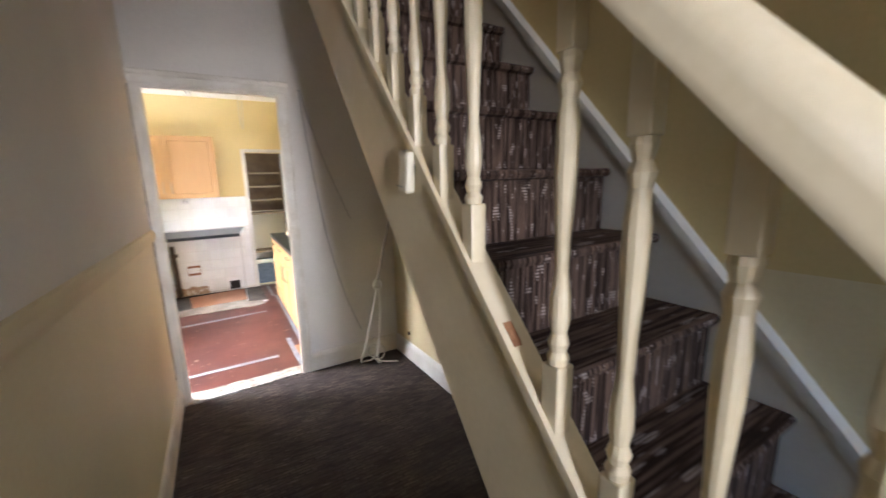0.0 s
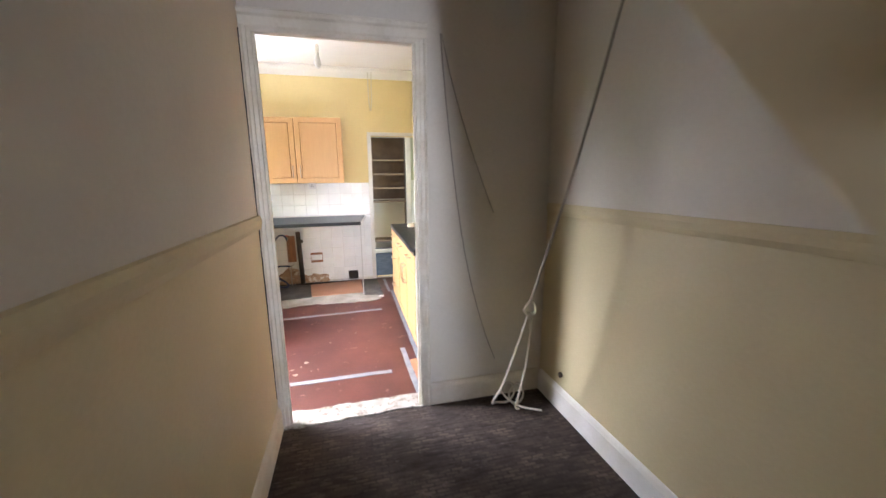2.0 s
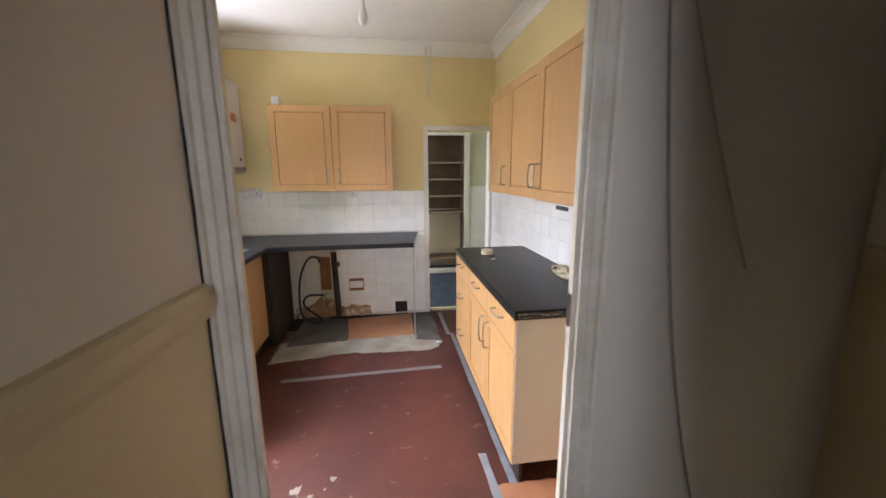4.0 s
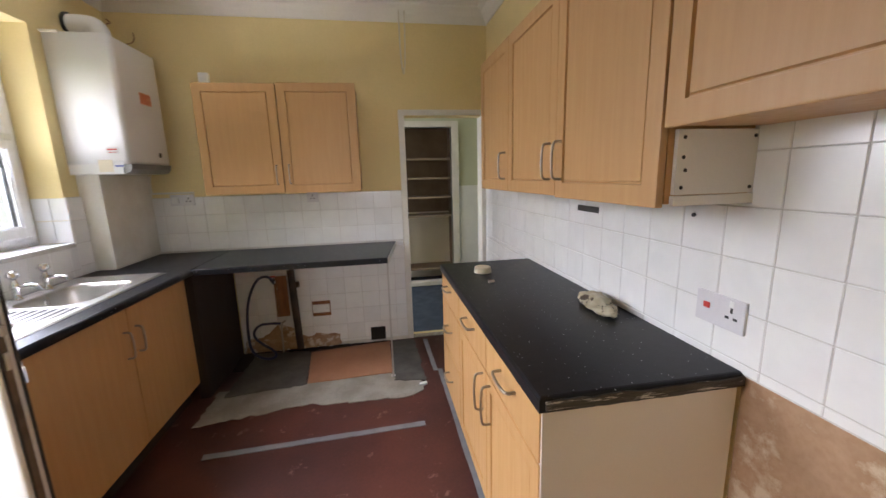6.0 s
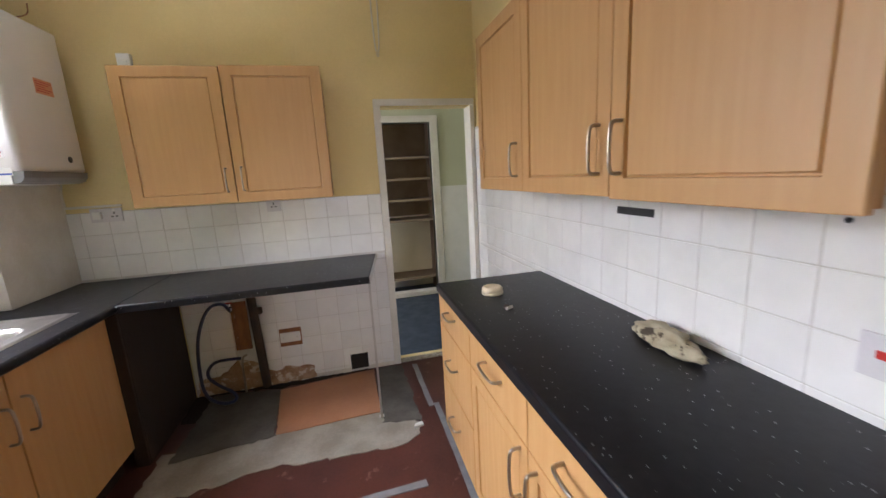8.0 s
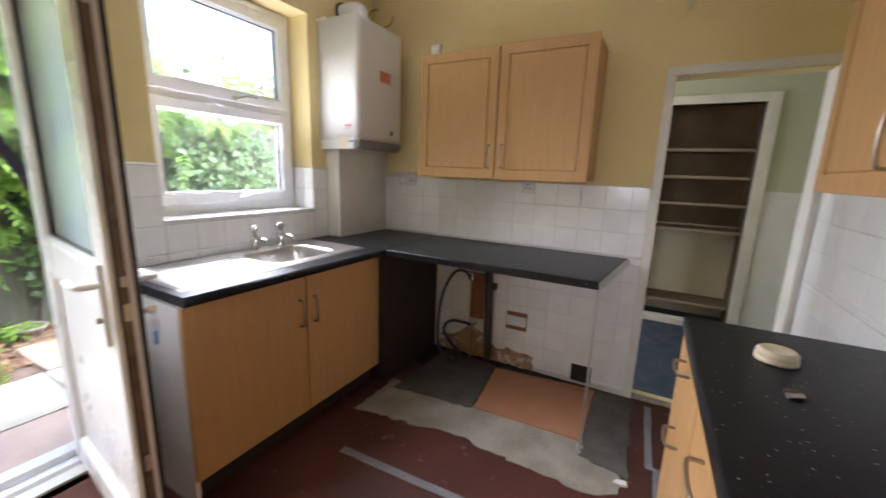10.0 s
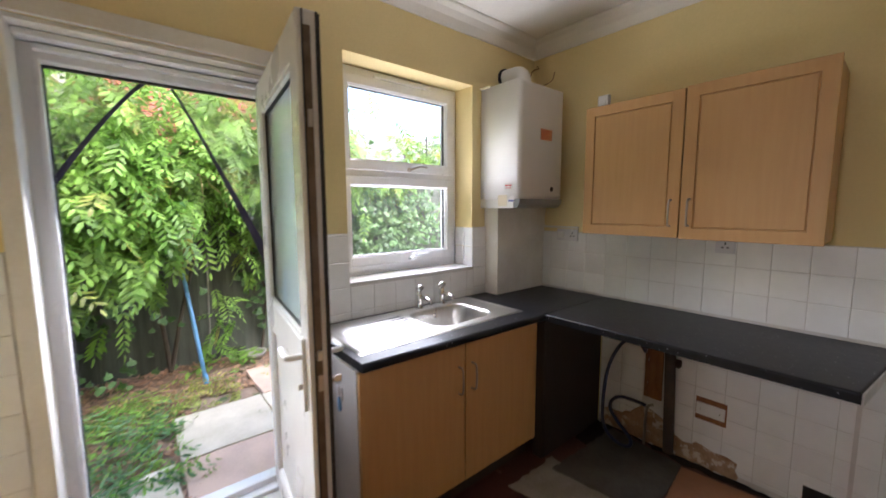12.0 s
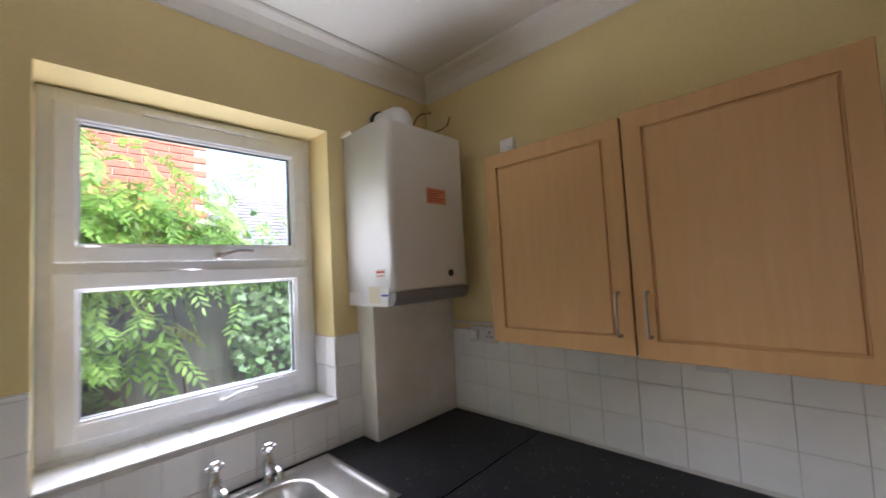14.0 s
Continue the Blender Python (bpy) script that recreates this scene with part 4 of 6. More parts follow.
front_panel("door", wn2, 1.309, 5.548, 6.076, 1.308, 2.040, (-1, 0, 0), handle_at=(6.035, 1.44))
sp = part("side_board", box((1.328, 5.5380, 1.338), (1.553, 5.5495, 1.488), 0.001), M_WHITEBOARD, wn2, "white chipboard side left bare by the removed cooker hood")
for x, z in ((1.345, 1.470), (1.535, 1.472), (1.345, 1.425), (1.345, 1.355), (1.533, 1.352), (1.352, 1.395)):
    part("screw_cap", lathe([(0.0045, 0), (0.0045, 0.002), (0.002, 0.003)], (x, 5.5380, z), 8, None, Matrix.Rotation(radians(90), 4, "X")), M_BLACK, sp)
part("batten", box((1.325, 5.535, 1.312), (1.553, 5.549, 1.336), 0.002), M_WHITEBOARD, wn2)
wh = thing("bridging_cupboard", (1.42, 5.25, 1.49), "beech-effect short bridging cupboard over the cooker space", "wall cupboard", "wall cupboards")
part("carcass", box((1.312, 4.972, 1.494), (1.555, 5.537, 2.035), 0.002), M_WOOD, wh)
front_panel("flap", wh, 1.311, 4.972, 5.541, 1.490, 2.038, (-1, 0, 0))

# base units and their worktop along the east wall
dr = thing("drawer_unit", (1.28, 6.70, 0.0), "beech-effect base unit with three drawers", "base unit", "base units")
part("carcass", box((1.016, 6.456, 0.12), (1.555, 6.935, 0.835), 0.002), M_WHITEBOARD, dr)
for z0, z1, hz in ((0.690, 0.832, 0.790), (0.410, 0.684, 0.560), (0.125, 0.404, 0.270)):
    front_panel("drawer", dr, 1.015, 6.458, 6.934, z0, z1, (-1, 0, 0), shaker=False, handle_at=(6.70, hz), vertical=False, length=0.11)
bu = thing("base_unit", (1.28, 5.97, 0.0), "beech-effect base unit, two drawers over two doors, pale end panel", "base unit", "base units")
part("carcass", box((1.016, 5.532, 0.12), (1.555, 6.452, 0.835), 0.002), M_WHITEBOARD, bu)
part("end_panel", box((1.000, 5.512, 0.122), (1.545, 5.531, 0.836), 0.002), M_ENDPANEL, bu, "pale bare end panel")
for u0, u1, hu in ((5.516, 5.980, 5.745), (5.985, 6.452, 6.215)):
    front_panel("drawer", bu, 1.015, u0, u1, 0.690, 0.832, (-1, 0, 0), shaker=False, handle_at=(hu, 0.785), vertical=False, length=0.13)
for u0, u1, hu in ((5.516, 5.980, 5.930), (5.985, 6.452, 6.025)):
    front_panel("door", bu, 1.015, u0, u1, 0.125, 0.684, (-1, 0, 0), rim=0.07, handle_at=(hu, 0.585), length=0.15)
plinth = solo("plinth", box((1.045, 5.535, 0.0), (1.06, 6.93, 0.118), 0.001), M_BROWNBOARD, "dark recessed plinth under the base units", "plinth")


def worktop_edge(points, z0, z1):
    bm = prism(points, "z", z0, z1)
    bmesh.ops.bevel(bm, geom=[e for e in bm.edges if abs(e.verts[0].co.z - e.verts[1].co.z) < 1e-6 and e.verts[0].co.z > z0 + 0.01], offset=0.009, segments=3, affect="EDGES", profile=0.5)
    return bm


wt = thing("worktop", (1.28, 6.22, 0.84), "black flecked laminate worktop with a rough sawn end, scratched", "worktop")
part("top", worktop_edge([(0.988, 5.502), (1.556, 5.502), (1.556, 6.946), (0.988, 6.946)], 0.838, 0.878), M_WORKTOP, wt)
part("raw_edge", prism([(p[0], p[1]) for p in ragged([(1.004, 0.842), (1.550, 0.842), (1.550, 0.868), (1.004, 0.868)], 0.03, 0.003, 5)], "y", 5.4975, 5.503), M_RAWEDGE, wt, "torn sawn chipboard edge")

# sink unit, L-shaped worktop
su = thing("sink_unit", (-0.83, 6.68, 0.0), "beech-effect double-door sink base unit with a white side", "base unit", "base units")
part("carcass", boxes([((-1.10, 6.120, 0.0), (-0.585, 6.138, 0.835)), ((-1.10, 7.222, 0.12), (-0.585, 7.240, 0.835)), ((-1.10, 6.138, 0.12), (-0.585, 7.222, 0.138)), ((-1.10, 6.138, 0.138), (-1.085, 7.222, 0.70))]), M_WHITEBOARD, su, "white board sides")
front_panel("door", su, -0.583, 6.122, 6.676, 0.122, 0.832, (1, 0, 0), shaker=False, handle_at=(6.635, 0.655), length=0.13)
front_panel("door", su, -0.583, 6.682, 7.238, 0.122, 0.832, (1, 0, 0), shaker=False, handle_at=(6.722, 0.655), length=0.13)
solo("plinth", box((-0.645, 6.14, 0.0), (-0.63, 7.235, 0.12), 0.001), M_BROWNBOARD, "dark recessed plinth under the sink unit", "plinth")

BX0, BX1, BY0, BY1 = -1.025, -0.690, 6.625, 7.055
cw = thing("corner_worktop", (-0.5, 7.4, 0.83), "black flecked laminate L-shaped worktop with a mitred joint", "worktop")
bm = bmesh.new()
grid = [[bm.verts.new((x, y, 0.834)) for y in (6.132, BY0, BY1, 7.900)] for x in (-1.128, BX0, BX1)]
grid.append([bm.verts.new((x, y, 0.834)) for x, y in ((-0.558, 6.132), (-0.542, BY0), (-0.528, BY1), (-0.5225, 7.900))])  # the front runs slightly out of square
for i in range(3):
    for j in range(3):
        if (i, j) != (1, 1):
            bm.faces.new((grid[i][j], grid[i][j + 1], grid[i + 1][j + 1], grid[i + 1][j]))
lift = bmesh.ops.extrude_face_region(bm, geom=bm.faces[:])
bmesh.ops.translate(bm, verts=[v for v in lift["geom"] if isinstance(v, bmesh.types.BMVert)], vec=(0, 0, 0.039))
bmesh.ops.recalc_face_normals(bm, faces=bm.faces[:])
part("sink_run", bm, M_WORKTOP, cw)
part("front_nosing", tube([(-0.560, 6.133, 0.8535), (-0.544, BY0, 0.8535), (-0.530, BY1, 0.8535), (-0.525, 7.240, 0.8535)], 0.0192, 12, None, 0), M_WORKTOP, cw, "", True)
part("back_run", worktop_edge([(-0.517, 7.240), (0.680, 7.240), (0.765, 7.902), (-0.517, 7.902)], 0.835, 0.873), M_WORKTOP, cw)
part("joint_strip", box((-0.5222, 7.242, 0.8705), (-0.5165, 7.90, 0.8742), 0.0005), M_BLACK, cw, "thin dark joint strip")
part("end_strip", prism([(0.681, 7.238), (0.686, 7.238), (0.771, 7.902), (0.766, 7.902)], "z", 0.832, 0.872), M_STEEL, cw, "thin metal end strip")
part("leg", boxes([((0.672, 7.262, 0.008), (0.684, 7.272, 0.834)), ((0.664, 7.255, 0.004), (0.692, 7.280, 0.010))], 0.001), M_STEEL, cw, "slim metal leg")
# boards of one even near-black brown
sb = thing("dark_corner_boards", (-0.55, 7.4, 0.0), "near-black brown boards filling the corner below the worktop", "boards")
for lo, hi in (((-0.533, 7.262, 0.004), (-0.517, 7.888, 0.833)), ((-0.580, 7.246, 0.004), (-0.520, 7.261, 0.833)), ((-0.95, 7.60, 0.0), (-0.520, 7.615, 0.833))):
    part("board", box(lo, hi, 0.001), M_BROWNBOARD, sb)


def sink_mesh():
    x0, x1, y0, y1 = -1.095, -0.628, 6.165, 7.195
    nx, ny = 76, 150
    bm = bmesh.new()

    def rr(x, y, ax, bx, ay, by, r):
        cx, cy, hx, hy = (ax + bx) / 2, (ay + by) / 2, (bx - ax) / 2, (by - ay) / 2
        dx, dy = max(abs(x - cx) - hx + r, 0), max(abs(y - cy) - hy + r, 0)
        return math.hypot(dx, dy) + min(max(abs(x - cx) - hx + r, abs(y - cy) - hy + r), 0) - r

    def step(v, a, b):
        f = min(max((v - a) / (b - a), 0), 1)
        return f * f * (3 - 2 * f)
    rows = []
    for i in range(nx + 1):
        row = []
        for j in range(ny + 1):
            x, y = x0 + (x1 - x0) * i / nx, y0 + (y1 - y0) * j / ny
            z = 0.8745
            rim = rr(x, y, x0, x1, y0, y1, 0.05)
            z += 0.006 * step(-rim, 0.0, 0.012) - 0.0045 * step(-rim, 0.022, 0.036)
            db = rr(x, y, BX0 + 0.012, BX1 - 0.012, BY0 + 0.012, BY1 - 0.012, 0.085)
            z -= 0.145 * step(-db, -0.004, 0.034) + 0.004 * step(-db, 0.06, 0.15)
            dd = rr(x, y, -1.03, -0.68, 6.215, 6.60, 0.02)
            if dd < 0.0:
                z += 0.0022 * step(-dd, 0, 0.02) * math.sin((x + 1.03) / 0.35 * 2 * math.pi * 9)
                z -= 0.0035 * (y - 6.215) / 0.385
            row.append(bm.verts.new((x, y, z)))
        rows.append(row)
    for a, b in zip(rows, rows[1:]):
        for j in range(ny):
            bm.faces.new((a[j], b[j], b[j + 1], a[j + 1]))
    return bm


sink = thing("sink", (-0.86, 6.68, 0.86), "stainless steel inset sink with a ribbed drainer", "sink")
part("bowl_and_drainer", sink_mesh(), M_STEEL, sink, "", True)
part("plug_hole", lathe([(0.034, 0), (0.036, 0.003), (0.026, 0.0035), (0.022, 0.001)], (-0.86, 6.84, 0.7275), 20), M_CHROME, sink, "", True)
part("overflow", lathe([(0.014, 0), (0.014, 0.004), (0.008, 0.005)], (-1.004, 6.84, 0.835), 14, None, Matrix.Rotation(radians(80), 4, "Y")), M_CHROME, sink)


def tap(y, label):
    t = thing("pillar_tap", (-1.062, y, 0.876), label, "tap", "sink taps")
    x = -1.062
    part("body", lathe([(0.024, 0), (0.024, 0.006), (0.016, 0.012), (0.014, 0.045), (0.019, 0.055), (0.019, 0.075), (0.012, 0.082), (0.012, 0.105)], (x, y, 0.877), 16), M_CHROME, t, "", True)
    part("spout", tube([(x, y, 0.940), (x + 0.035, y + 0.002, 0.945), (x + 0.090, y + 0.004, 0.942), (x + 0.105, y + 0.005, 0.918)], 0.0095, 10), M_CHROME, t, "", True)
    h = part("head", lathe([(0.017, 0), (0.021, 0.006), (0.021, 0.024), (0.016, 0.032), (0.008, 0.034)], (x, y, 0.982), 12), M_CHROME, t)
    part("grip", boxes([((x - 0.028, y - 0.006, 0.988), (x + 0.028, y + 0.006, 1.002)), ((x - 0.006, y - 0.028, 0.988), (x + 0.006, y + 0.028, 1.002))], 0.004), M_CHROME, h)
    return t


tap(6.775, "chrome pillar tap at the back of the sink")
tap(6.945, "chrome pillar tap at the back of the sink")
tube_plug = tube([(-1.06, 6.86, 0.884), (-1.03, 6.87, 0.886), (-1.00, 6.85, 0.862), (-0.985, 6.84, 0.82)], 0.0018, 6)
solo("plug_chain", tube_plug, M_CHROME, "thin chain of the sink plug", "chain")

# boiler and its boxed pipes
boiler = thing("boiler", (-0.96, 7.57, 1.46), "white wall-hung gas boiler with a grey base panel", "boiler")
bm = box((-1.128, 7.345, 1.520), (-0.795, 7.800, 2.238), 0.0)
bmesh.ops.bevel(bm, geom=[e for e in bm.edges if all(v.co.x > -0.8 for v in e.verts)], offset=0.03, segments=5, affect="EDGES", profile=0.5)
part("casing", bm, M_BOILER, boiler, "", True)
bm = box((-1.128, 7.3455, 1.462), (-0.845, 7.7995, 1.5195), 0.0)
part("lower_casing", bm, M_BOILER, boiler)
part("base_panel", prism([(-0.8452, 1.462), (-0.815, 1.470), (-0.800, 1.490), (-0.797, 1.5195), (-0.8452, 1.5195)], "y", 7.350, 7.796), M_BOILERGREY, boiler, "grey plastic base panel")
part("badge", lathe([(0.016, 0), (0.016, 0.003), (0.012, 0.005)], (-0.7955, 7.675, 1.585), 16, None, Matrix.Rotation(radians(90), 4, "Y")), M_BLACK, boiler, "round black badge")
st = part("sticker", boxes([((-0.7955, 7.545, 1.895), (-0.794, 7.665, 1.965))]), M_STICKER, boiler, "faded orange warning label")
part("print", boxes([((-0.794, 7.552, 1.950 - 0.011 * i), (-0.7935, 7.655 - 0.02 * (i % 3), 1.954 - 0.011 * i)) for i in range(5)]), M_RED, st)
part("sticker", boxes([((-0.970, 7.3440, 1.475), (-0.895, 7.3452, 1.545))]), M_STICKER2, boiler, "cream paper label")
part("sticker", boxes([((-0.885, 7.3440, 1.500), (-0.835, 7.3452, 1.535))]), M_PLASTIC, boiler, "white label with blue print")
part("print", boxes([((-0.883, 7.3434, 1.504), (-0.838, 7.3440, 1.512))]), M_BLUEINK, boiler)
part("sticker", boxes([((-0.915, 7.3440, 1.580), (-0.850, 7.3452, 1.615))]), M_PLASTIC, boiler, "white label with red print")
part("print", boxes([((-0.910, 7.3434, 1.600), (-0.858, 7.3440, 1.608)), ((-0.905, 7.3434, 1.586), (-0.862, 7.3440, 1.590))]), M_RED, boiler)
part("flue", tube([(-0.965, 7.57, 2.235), (-0.965, 7.57, 2.31), (-0.99, 7.57, 2.345), (-1.06, 7.57, 2.350), (-1.129, 7.57, 2.350)], 0.055, 18, None, 2), M_BOILER, boiler, "white flue elbow into the wall", True)
part("flue_collar", lathe([(0.066, 0), (0.066, 0.014), (0.056, 0.016)], (-1.128, 7.57, 2.350), 20, None, Matrix.Rotation(radians(90), 4, "Y")), M_GASKET, boiler, "dark flue collar")
part("wire", tube([(-1.0, 7.62, 2.24), (-0.98, 7.66, 2.33), (-1.02, 7.74, 2.42), (-1.05, 7.86, 2.46), (-1.10, 7.90, 2.50)], 0.004, 6), M_RAWWOOD, boiler)
part("wire", tube([(-0.93, 7.70, 2.24), (-0.95, 7.76, 2.30), (-0.92, 7.84, 2.34), (-0.95, 7.90, 2.42)], 0.0035, 6), M_RAWWOOD, boiler)
setting("pipe_boxing", box((-1.129, 7.385, 0.8735), (-1.005, 7.904, 1.4615), 0.003), M_TRIM, "white painted boxing round the boiler pipes", "pipe boxing")
solo("wall_stain_board", box((-1.128, 7.33, 2.232), (-1.04, 7.43, 2.244), 0.002), M_IVORY, "scrap of card on top of the boiler", "card")


# ---- sockets and switches ----
M_SOCKET = surface("aged_socket_plastic", (0.68, 0.67, 0.69), (0.62, 0.61, 0.63), scale=8, rough=0.35, bump=0.02)
def socket(name, at, w, h, out, label, gangs=1, switch=None):
    """A moulded plate with pin slots and rocker; out is the wall's normal axis."""
    s = thing(name, at, label, "socket")
    x, y, z = at
    o = Vector(out)
    u = Vector((0, 0, 1)).cross(o).normalized()

    def plate(cu, cz, hw, hh, d0, d1, bev, mat, nm, parent, lab=""):
        a, b = Vector(at) + u * (cu - hw) + o * d0, Vector(at) + u * (cu + hw) + o * d1
        lo = [min(a[i], b[i]) for i in range(3)]
        hi = [max(a[i], b[i]) for i in range(3)]
        lo[2], hi[2] = z + cz - hh, z + cz + hh
        return part(nm, box(lo, hi, bev), mat, parent, lab)
    p = plate(0, 0, w / 2, h / 2, 0, 0.010, 0.003, M_SOCKET, "faceplate", s)
    for g in range(gangs):
        cu = (g - (gangs - 1) / 2) * w / max(gangs, 1)
        if switch == "red" and g == 0:
            plate(cu, 0.006, 0.010, 0.0085, 0.010, 0.014, 0.002, M_RED, "switch", p, "red rocker switch")
            continue
        if switch == "spur" and g == 0:
            plate(cu, 0.0, 0.022, 0.022, 0.010, 0.030, 0.005, M_PLASTIC, "plug", p, "white plug")
            continue
        for du, dz, a, b in ((0, 0.012, 0.0035, 0.007), (-0.012, -0.009, 0.006, 0.0035), (0.012, -0.009, 0.006, 0.0035)):
            plate(cu + du, dz, a, b, 0.0098, 0.0104, 0, M_BLACK, "pin_slot", p)
        plate(cu, 0.030, 0.006, 0.008, 0.010, 0.0125, 0.001, M_PLASTIC, "switch", p)
    return s


socket("double_socket", (-0.797, 7.8915, 1.272), 0.165, 0.082, (0, -1, 0), "white double wall socket with a plug in it, over the worktop", 2, "spur")
conduit = thing("wall_conduit", (-0.86, 7.89, 1.315), "white painted cable conduit above the wall socket", "conduit")
part("run", box((-1.004, 7.884, 1.318), (-0.715, 7.8975, 1.332), 0.003), M_TRIM, conduit)
part("drop", tube([(-0.992, 7.884, 1.325), (-0.996, 7.882, 1.40), (-0.985, 7.884, 1.462)], 0.005, 7), M_TRIM, conduit)
socket("single_socket", (0.135, 7.8915, 1.262), 0.086, 0.080, (0, -1, 0), "white wall socket under the wall cupboard")
socket("cooker_switch", (1.5455, 5.583, 1.018), 0.150, 0.088, (-1, 0, 0), "white cooker switch and socket with a red rocker", 2, "red")

# bell box and lamp fittings
bell = thing("alarm_sensor", (-0.47, 7.80, 2.047), "small white plastic sensor on top of the wall cupboard", "sensor")
part("body", box((-0.505, 7.70, 2.046), (-0.44, 7.735, 2.125), 0.008), M_PLASTIC, bell)
part("lens", box((-0.495, 7.696, 2.060), (-0.455, 7.701, 2.090), 0.002), M_BULB, bell)

lamp = thing("pendant_lamp", (0.357, 6.60, 2.655), "bare opal bulb on a short white ceiling pendant", "ceiling lamp")
part("rose", lathe([(0.046, 0.0), (0.044, -0.012), (0.030, -0.026), (0.010, -0.032)], (0.357, 6.60, 2.655), 20), M_PLASTIC, lamp, "", True)
part("flex", tube([(0.357, 6.60, 2.63), (0.357, 6.60, 2.52)], 0.003, 8, None, 0), M_PLASTIC, lamp)
part("lampholder", lathe([(0.010, 0.05), (0.018, 0.04), (0.019, 0.0), (0.022, -0.012), (0.015, -0.014)], (0.357, 6.60, 2.485), 16), M_PLASTIC, lamp, "", True)
part("bulb", lathe([(0.013, 0.0), (0.014, -0.03), (0.024, -0.062), (0.030, -0.095), (0.024, -0.122), (0.010, -0.136), (0.002, -0.138)], (0.357, 6.60, 2.475), 18), M_BULB, lamp, "", True)
cord = thing("hanging_cable", (0.89, 7.85, 2.6), "white looped cable hanging down the wall from the ceiling", "cable")
part("loop", tube([(0.872, 7.86, 2.65), (0.872, 7.865, 2.40), (0.880, 7.87, 2.22), (0.893, 7.87, 2.195), (0.905, 7.87, 2.22), (0.912, 7.865, 2.40), (0.914, 7.86, 2.65)], 0.005, 8), M_CABLE, cord, "", True)
part("end_cap", lathe([(0.008, -0.02), (0.010, 0.0), (0.006, 0.02)], (0.893, 7.87, 2.195), 10), M_IVORY, cord)

# odds and ends on the worktop
lid = thing("jar_lid", (1.178, 6.68, 0.878), "cream plastic jar lid lying on the black worktop", "lid")
part("skirt", lathe([(0.046, 0.0), (0.047, 0.004), (0.047, 0.012), (0.044, 0.014), (0.045, 0.016), (0.045, 0.026), (0.041, 0.030)], (1.178, 6.68, 0.8785), 28), M_IVORY, lid, "", True)
part("top", lathe([(0.041, 0.0), (0.039, 0.0025), (0.030, 0.0025), (0.028, 0.0005), (0.002, 0.0005)], (1.178, 6.68, 0.9082), 28), M_IVORY, lid, "", True)
knob = thing("loose_tap_knob", (1.165, 6.47, 0.878), "small dark metal knob lying on the worktop", "knob")
part("stem", tube([(1.150, 6.462, 0.886), (1.178, 6.475, 0.886)], 0.007, 8, None, 0), M_NICKEL, knob)
part("cap", lathe([(0.010, 0), (0.013, 0.004), (0.013, 0.012), (0.008, 0.016)], (1.160, 6.480, 0.8785), 12), M_PIPE, knob)


def crumpled(at, length, wide, high, yaw, seed):
    rnd = random.Random(seed)
    bm = bmesh.new()
    bmesh.ops.create_icosphere(bm, subdivisions=4, radius=1.0)
    off = Vector((rnd.uniform(0, 9), rnd.uniform(0, 9), rnd.uniform(0, 9)))
    for v in bm.verts:
        c = v.co.copy()
        k = 1 + 0.32 * noise.noise(c * 2.1 + off) + 0.14 * noise.noise(c * 5 + off) - 0.2 * max(0, math.sin(c.x * 5 + 3 * noise.noise(c * 2 + off))) * 0.6
        v.co = Vector((c.x * length * k, c.y * wide * k * (1 - 0.3 * c.x), max(c.z, -0.55) * high * k))
    low = min(v.co.z for v in bm.verts)
    bmesh.ops.translate(bm, verts=bm.verts, vec=(0, 0, -low))
    bmesh.ops.rotate(bm, verts=bm.verts, cent=(0, 0, 0), matrix=Matrix.Rotation(radians(yaw), 3, "Z"))
    bmesh.ops.translate(bm, verts=bm.verts, vec=Vector(at))
    return bm


solo("work_glove", crumpled((1.455, 6.02, 0.878), 0.125, 0.050, 0.030, -98, 4), M_CLOTH, "crumpled dirty cotton work glove on the worktop", "glove", smooth=True)

# bare services under the worktop
svc = thing("service_pipes", (-0.15, 7.88, 0.0), "dark rusty waste pipe and valve on a brown board", "pipes")
part("board", box((-0.225, 7.880, 0.30), (-0.125, 7.895, 0.64), 0.002), M_BOARDBROWN, svc, "stained brown backing board")
part("waste_pipe", tube([(-0.062, 7.855, 0.02), (-0.082, 7.855, 0.69)], 0.028, 14, None, 0), M_PIPE, svc, "", True)
part("pipe_clip", box((-0.105, 7.850, 0.545), (-0.030, 7.895, 0.585), 0.004), M_PIPE, svc)
part("valve", lathe([(0.012, 0), (0.016, 0.01), (0.016, 0.03), (0.009, 0.04), (0.009, 0.06)], (-0.215, 7.855, 0.585), 12), M_CHROME, svc)
part("valve_handle", box((-0.235, 7.835, 0.645), (-0.195, 7.845, 0.657), 0.003), M_RED, svc)
part("stub_pipe", tube([(-0.20, 7.86, 0.0), (-0.20, 7.86, 0.25), (-0.16, 7.86, 0.27)], 0.0075, 8), M_NICKEL, svc)
solo("washing_hose", tube([(-0.215, 7.84, 0.60), (-0.235, 7.80, 0.67), (-0.32, 7.78, 0.66), (-0.40, 7.76, 0.48), (-0.42, 7.75, 0.25), (-0.40, 7.72, 0.08), (-0.30, 7.70, 0.022), (-0.22, 7.72, 0.022), (-0.235, 7.76, 0.06), (-0.33, 7.77, 0.12), (-0.40, 7.78, 0.20), (-0.36, 7.82, 0.27), (-0.26, 7.85, 0.26), (-0.20, 7.86, 0.25)], 0.0105, 10), M_HOSE, "dark blue washing machine hose, coiled and hanging loose", "hose", smooth=True)
sk = thing("broken_socket", (0.125, 7.89, 0.34), "white blank socket plate in a broken plaster hole", "socket")
